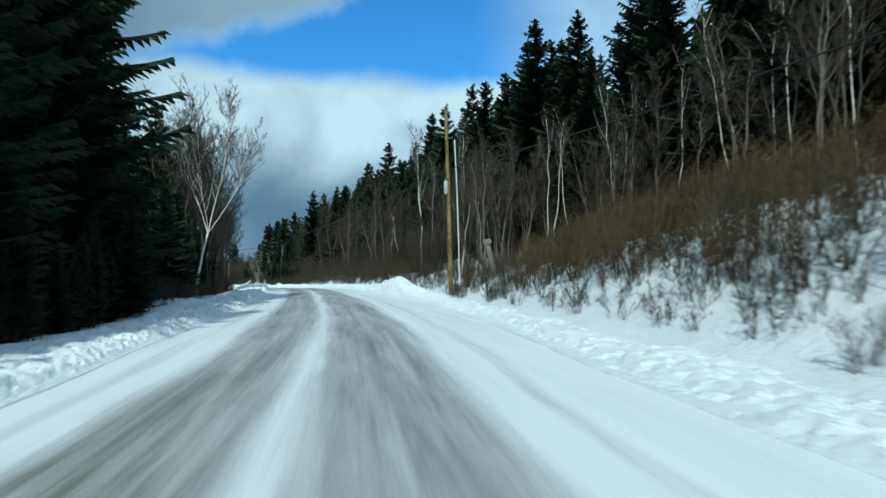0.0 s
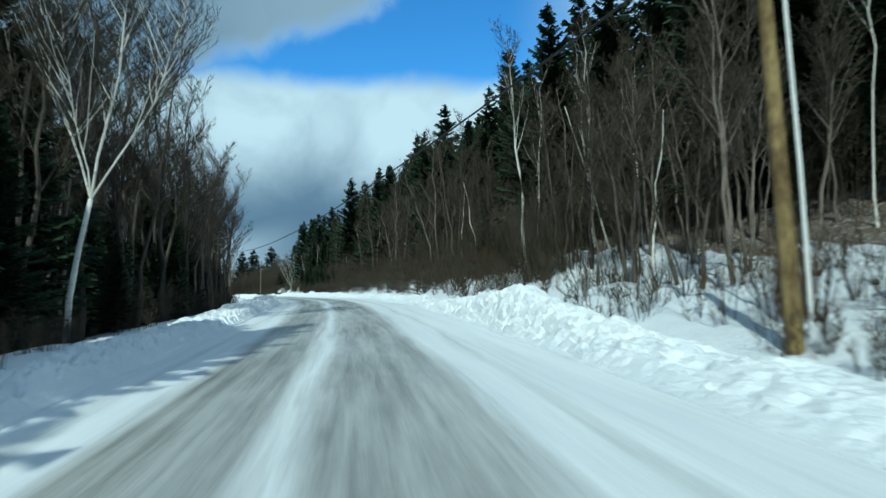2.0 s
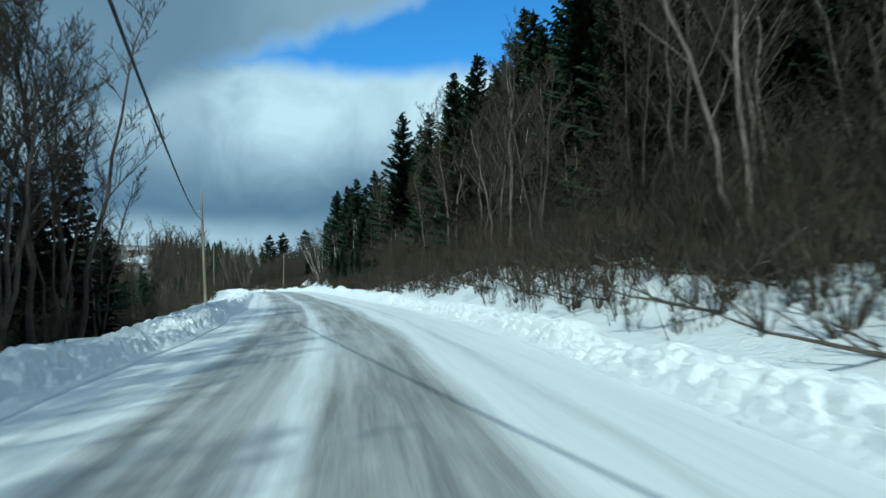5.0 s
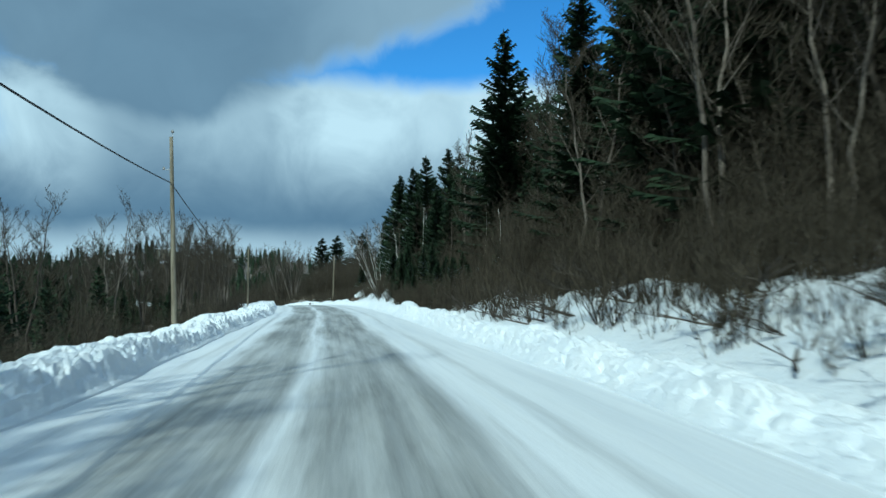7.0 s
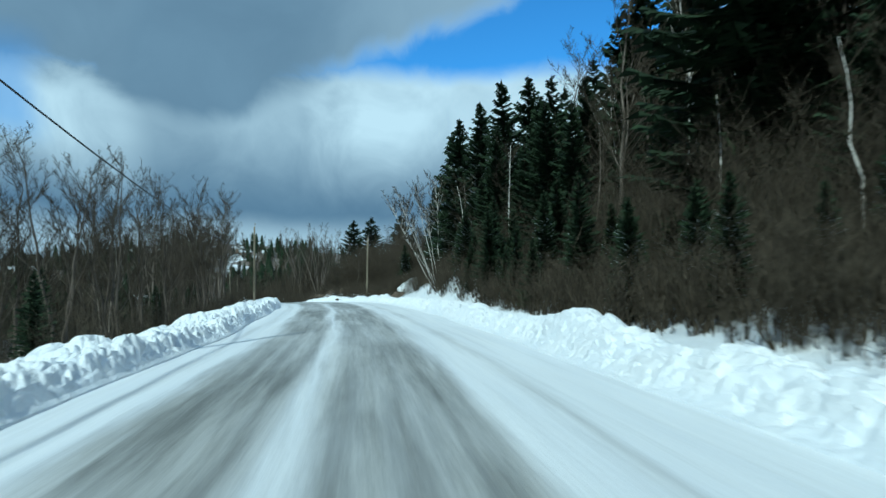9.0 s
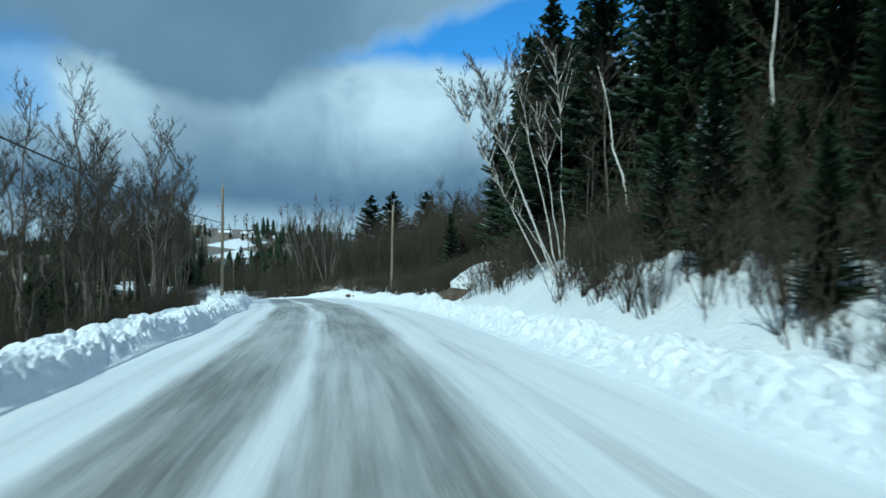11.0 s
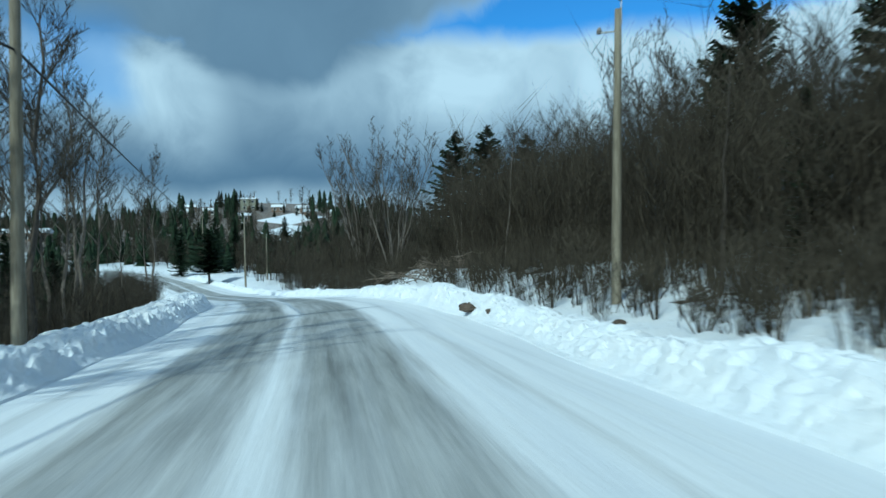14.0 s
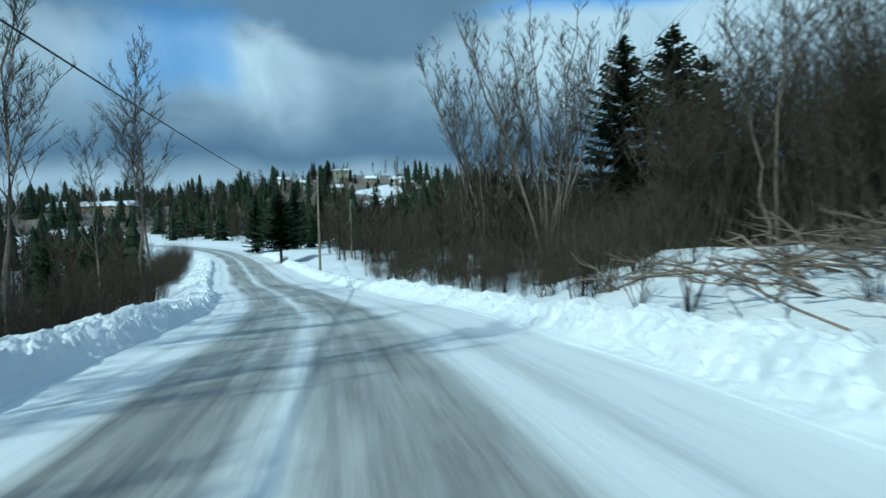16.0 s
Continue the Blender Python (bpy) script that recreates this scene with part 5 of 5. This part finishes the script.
def fallen_branch(s, d, length, r, turn, seed):
    """A dead forked limb lying on the bank, its tips in the air."""
    rng = random.Random(seed)
    x, y, _ = (float(v) for v in along(s, d))
    a = radians(turn)
    e = Vector((math.cos(a), math.sin(a), 0.16)).normalized()
    side = Vector((-e.y, e.x, 0))
    g = Geo()
    pts = [e * length * (i / 7 - 0.3) + side * 0.16 * length * math.sin(i * 0.55 + seed) + Vector((rng.uniform(-.04, .04), rng.uniform(-.04, .04), 0.05 * length * (i / 7) ** 2 * rng.uniform(0.5, 1.5))) for i in range(8)]
    g.tube(pts, [r * (1 - 0.8 * i / 7) + 0.006 for i in range(8)], 6)
    for j in range(7):
        i = rng.randrange(1, 7)
        bough(g, g, rng, pts[i], (e * 0.7 + side * rng.choice((-1, 1)) * rng.uniform(0.4, 0.9) + Vector((0, 0, rng.uniform(0.0, 0.5)))).normalized(), length * rng.uniform(0.25, 0.5), r * 0.5, 1, 0.02, 0.7)
    root = part("fallen_branch", g, BARK, None, smooth_shade=True)
    root.location = (x, y, floor_at(x, y) + 0.06)
    return tagged(root, "dark dead branch fallen on the snowy bank", "branch", "fallen branches")


for i in range(56):
    r_ = random.Random(700 + i)
    fallen_branch(r_.uniform(64, 118), r_.uniform(5.6, 9.6), r_.uniform(1.2, 2.9), r_.uniform(0.018, 0.042), r_.uniform(90, 260), i)
for i, (s, d) in enumerate(((59, 8.2), (136, 7.4), (141, 7.8), (146, 7.0), (169, 8.0), (183, 7.2), (192, 7.6))):
    fallen_branch(s, d, 2.0, 0.04, 150 + 37 * i, 60 + i)


# ---- leaning stump post and small sign by the near pole ----
def leaning_post(x, y):
    root = new("post")
    root.matrix_world = pose(x, y, floor_at(x, y) - 0.1, 4, -14, 10)
    g = Geo()
    g.tube([Vector((0, 0, z)) for z in (-0.3, 0.7, 1.75, 1.82)], [0.14, 0.13, 0.12, 0.09], 9)
    part("post_stem", g, WEATHERED, root, smooth_shade=True)
    bm = bmesh.new()
    bmesh.ops.create_cube(bm, size=1.0, matrix=Matrix.Translation((0, 0, 1.97)) @ Matrix.Diagonal((0.40, 0.28, 0.28, 1)))
    bmesh.ops.bevel(bm, geom=bm.edges[:], offset=0.05, segments=2, affect="EDGES")
    me = bpy.data.meshes.new("box")
    bm.to_mesh(me)
    bm.free()
    me.materials.append(WEATHERED)
    part("box", me, None, root, "grey weathered box")
    return tagged(root, "leaning weathered post with a small grey box on the bank", "post")


leaning_post(2.62, 32.6)


def small_sign(x, y, turn):
    root = new("sign")
    root.matrix_world = pose(x, y, floor_at(x, y), 0, 6, turn) @ Matrix.Scale(0.64, 4)
    bm = bmesh.new()
    bmesh.ops.create_cube(bm, size=1.0, matrix=Matrix.Translation((0, 0, 0.55)) @ Matrix.Diagonal((0.85, 0.03, 0.36, 1)))
    bmesh.ops.bevel(bm, geom=bm.edges[:], offset=0.008, segments=1, affect="EDGES")
    me = bpy.data.meshes.new("board")
    bm.to_mesh(me)
    bm.free()
    me.materials.append(SIGN_WHITE)
    part("board", me, None, root, "white board")
    for i in range(7):
        bm = bmesh.new()
        bmesh.ops.create_cube(bm, size=1.0, matrix=Matrix.Translation((-0.33 + 0.11 * i, -0.019, 0.56)) @ Matrix.Diagonal((0.07, 0.006, 0.10, 1)))
        me = bpy.data.meshes.new("bar")
        bm.to_mesh(me)
        bm.free()
        me.materials.append(SIGN_INK)
        part("bar", me, None, root)
    for q in (-0.34, 0.34):
        g = Geo()
        g.tube([Vector((q, 0.03, -0.3)), Vector((q, 0.03, 0.72))], [0.022, 0.022], 6)
        part("leg", g, GREY_METAL, root)
    return tagged(root, "small white sign with dark bars low in the snow", "sign")


small_sign(-3.3, 50.8, 20)


# ---- the village on the hill and the long shed in the valley ----
def box_part(name, size, at, mat, parent, label=""):
    bm = bmesh.new()
    bmesh.ops.create_cube(bm, size=1.0, matrix=Matrix.Translation(at) @ Matrix.Diagonal((*size, 1)))
    me = bpy.data.meshes.new(name)
    bm.to_mesh(me)
    bm.free()
    me.materials.append(mat)
    return part(name, me, None, parent, label)


def house(x, y, w, dep, h, roof, mat, turn, storeys, label):
    root = new("house")
    z = min(floor_at(x + a, y + b) for a in (-w / 2, w / 2) for b in (-dep / 2, dep / 2))
    root.matrix_world = pose(x, y, z - 0.2, 0, 0, turn)
    box_part("wall", (w, dep, h), (0, 0, h / 2), mat, root)
    v = [(-w / 2 - .4, -dep / 2 - .4, h - .1), (w / 2 + .4, -dep / 2 - .4, h - .1), (w / 2 + .4, dep / 2 + .4, h - .1), (-w / 2 - .4, dep / 2 + .4, h - .1),
         (-w / 2 - .4, 0, h + roof), (w / 2 + .4, 0, h + roof)]
    mesh_object("roof", v, [(0, 1, 5, 4), (3, 4, 5, 2), (0, 4, 3), (1, 2, 5), (0, 3, 2, 1)], SNOW, root, "snow-covered roof")
    n = max(2, int(w / 2.6))
    for k in range(storeys):
        for i in range(n):
            wx = -w / 2 + w * (i + 0.5) / n
            win = box_part("window", (1.15, 0.10, 1.25), (wx, -dep / 2 - 0.02, 1.6 + 2.6 * k), SIGN_WHITE, root)
            box_part("pane", (0.95, 0.06, 1.05), (wx, -dep / 2 - 0.06, 1.6 + 2.6 * k), DARK_GLASS, win)
    box_part("door", (1.0, 0.10, 2.05), (w / 2 - w / n, -dep / 2 - 0.05, 1.2), BROWN_SIDING, root)
    box_part("chimney", (0.6, 0.6, 1.4), (w * 0.25, 0, h + roof * 0.9), DARK_STONE, root)
    return tagged(root, label, "house", "village houses")


house(-246.5, 397.0, 7.0, 6.5, 5.4, 0.8, OLIVE_SIDING, 32, 2, "tall olive-grey house with a flat snowy roof on the hilltop")
for x, y, w, mat, turn in [(-231, 397, 6.5, BROWN_SIDING, 30), (-222, 402, 6.0, SIDING, 20), (-214, 396, 6.5, BROWN_SIDING, 40), (-206, 404, 6, SIDING, 25),
                           (-254, 380, 5.5, SIDING, 45), (-229, 372, 5.5, BROWN_SIDING, 30), (-272, 388, 6.5, BROWN_SIDING, 40), (-262, 376, 5.5, SIDING, 30)]:
    house(x, y, 0.8 * w, 4.6, 2.6, 1.2, mat, turn, 1, "small village house with a snow-covered roof on the hill")
for x, y, h in [(-240, 394, 6), (-251, 393, 7), (-253, 399, 8), (-257, 401, 8), (-236, 392, 4.5), (-226, 394, 5), (-218, 392, 4.5), (-240, 380, 5), (-247, 376, 6), (-222, 382, 4), (-210, 388, 5), (-262, 397, 8), (-266, 400, 8)]:
    put(SPRUCES[int(-x) % 3], x, y, h / 12)
shed = house(-243.0, 286.0, 23, 9, 3.0, 1.4, BROWN_SIDING, 31, 1, "long low shed with a snow-covered roof in the valley")

for source in (*SPRUCES, *BACK_ROW, *SNOWY, *BARES, *BIRCHES, *YOUNG, PINE, WILLOW, TALL_BIRCH):
    for ob in (*source.children_recursive, source):
        bpy.data.objects.remove(ob)
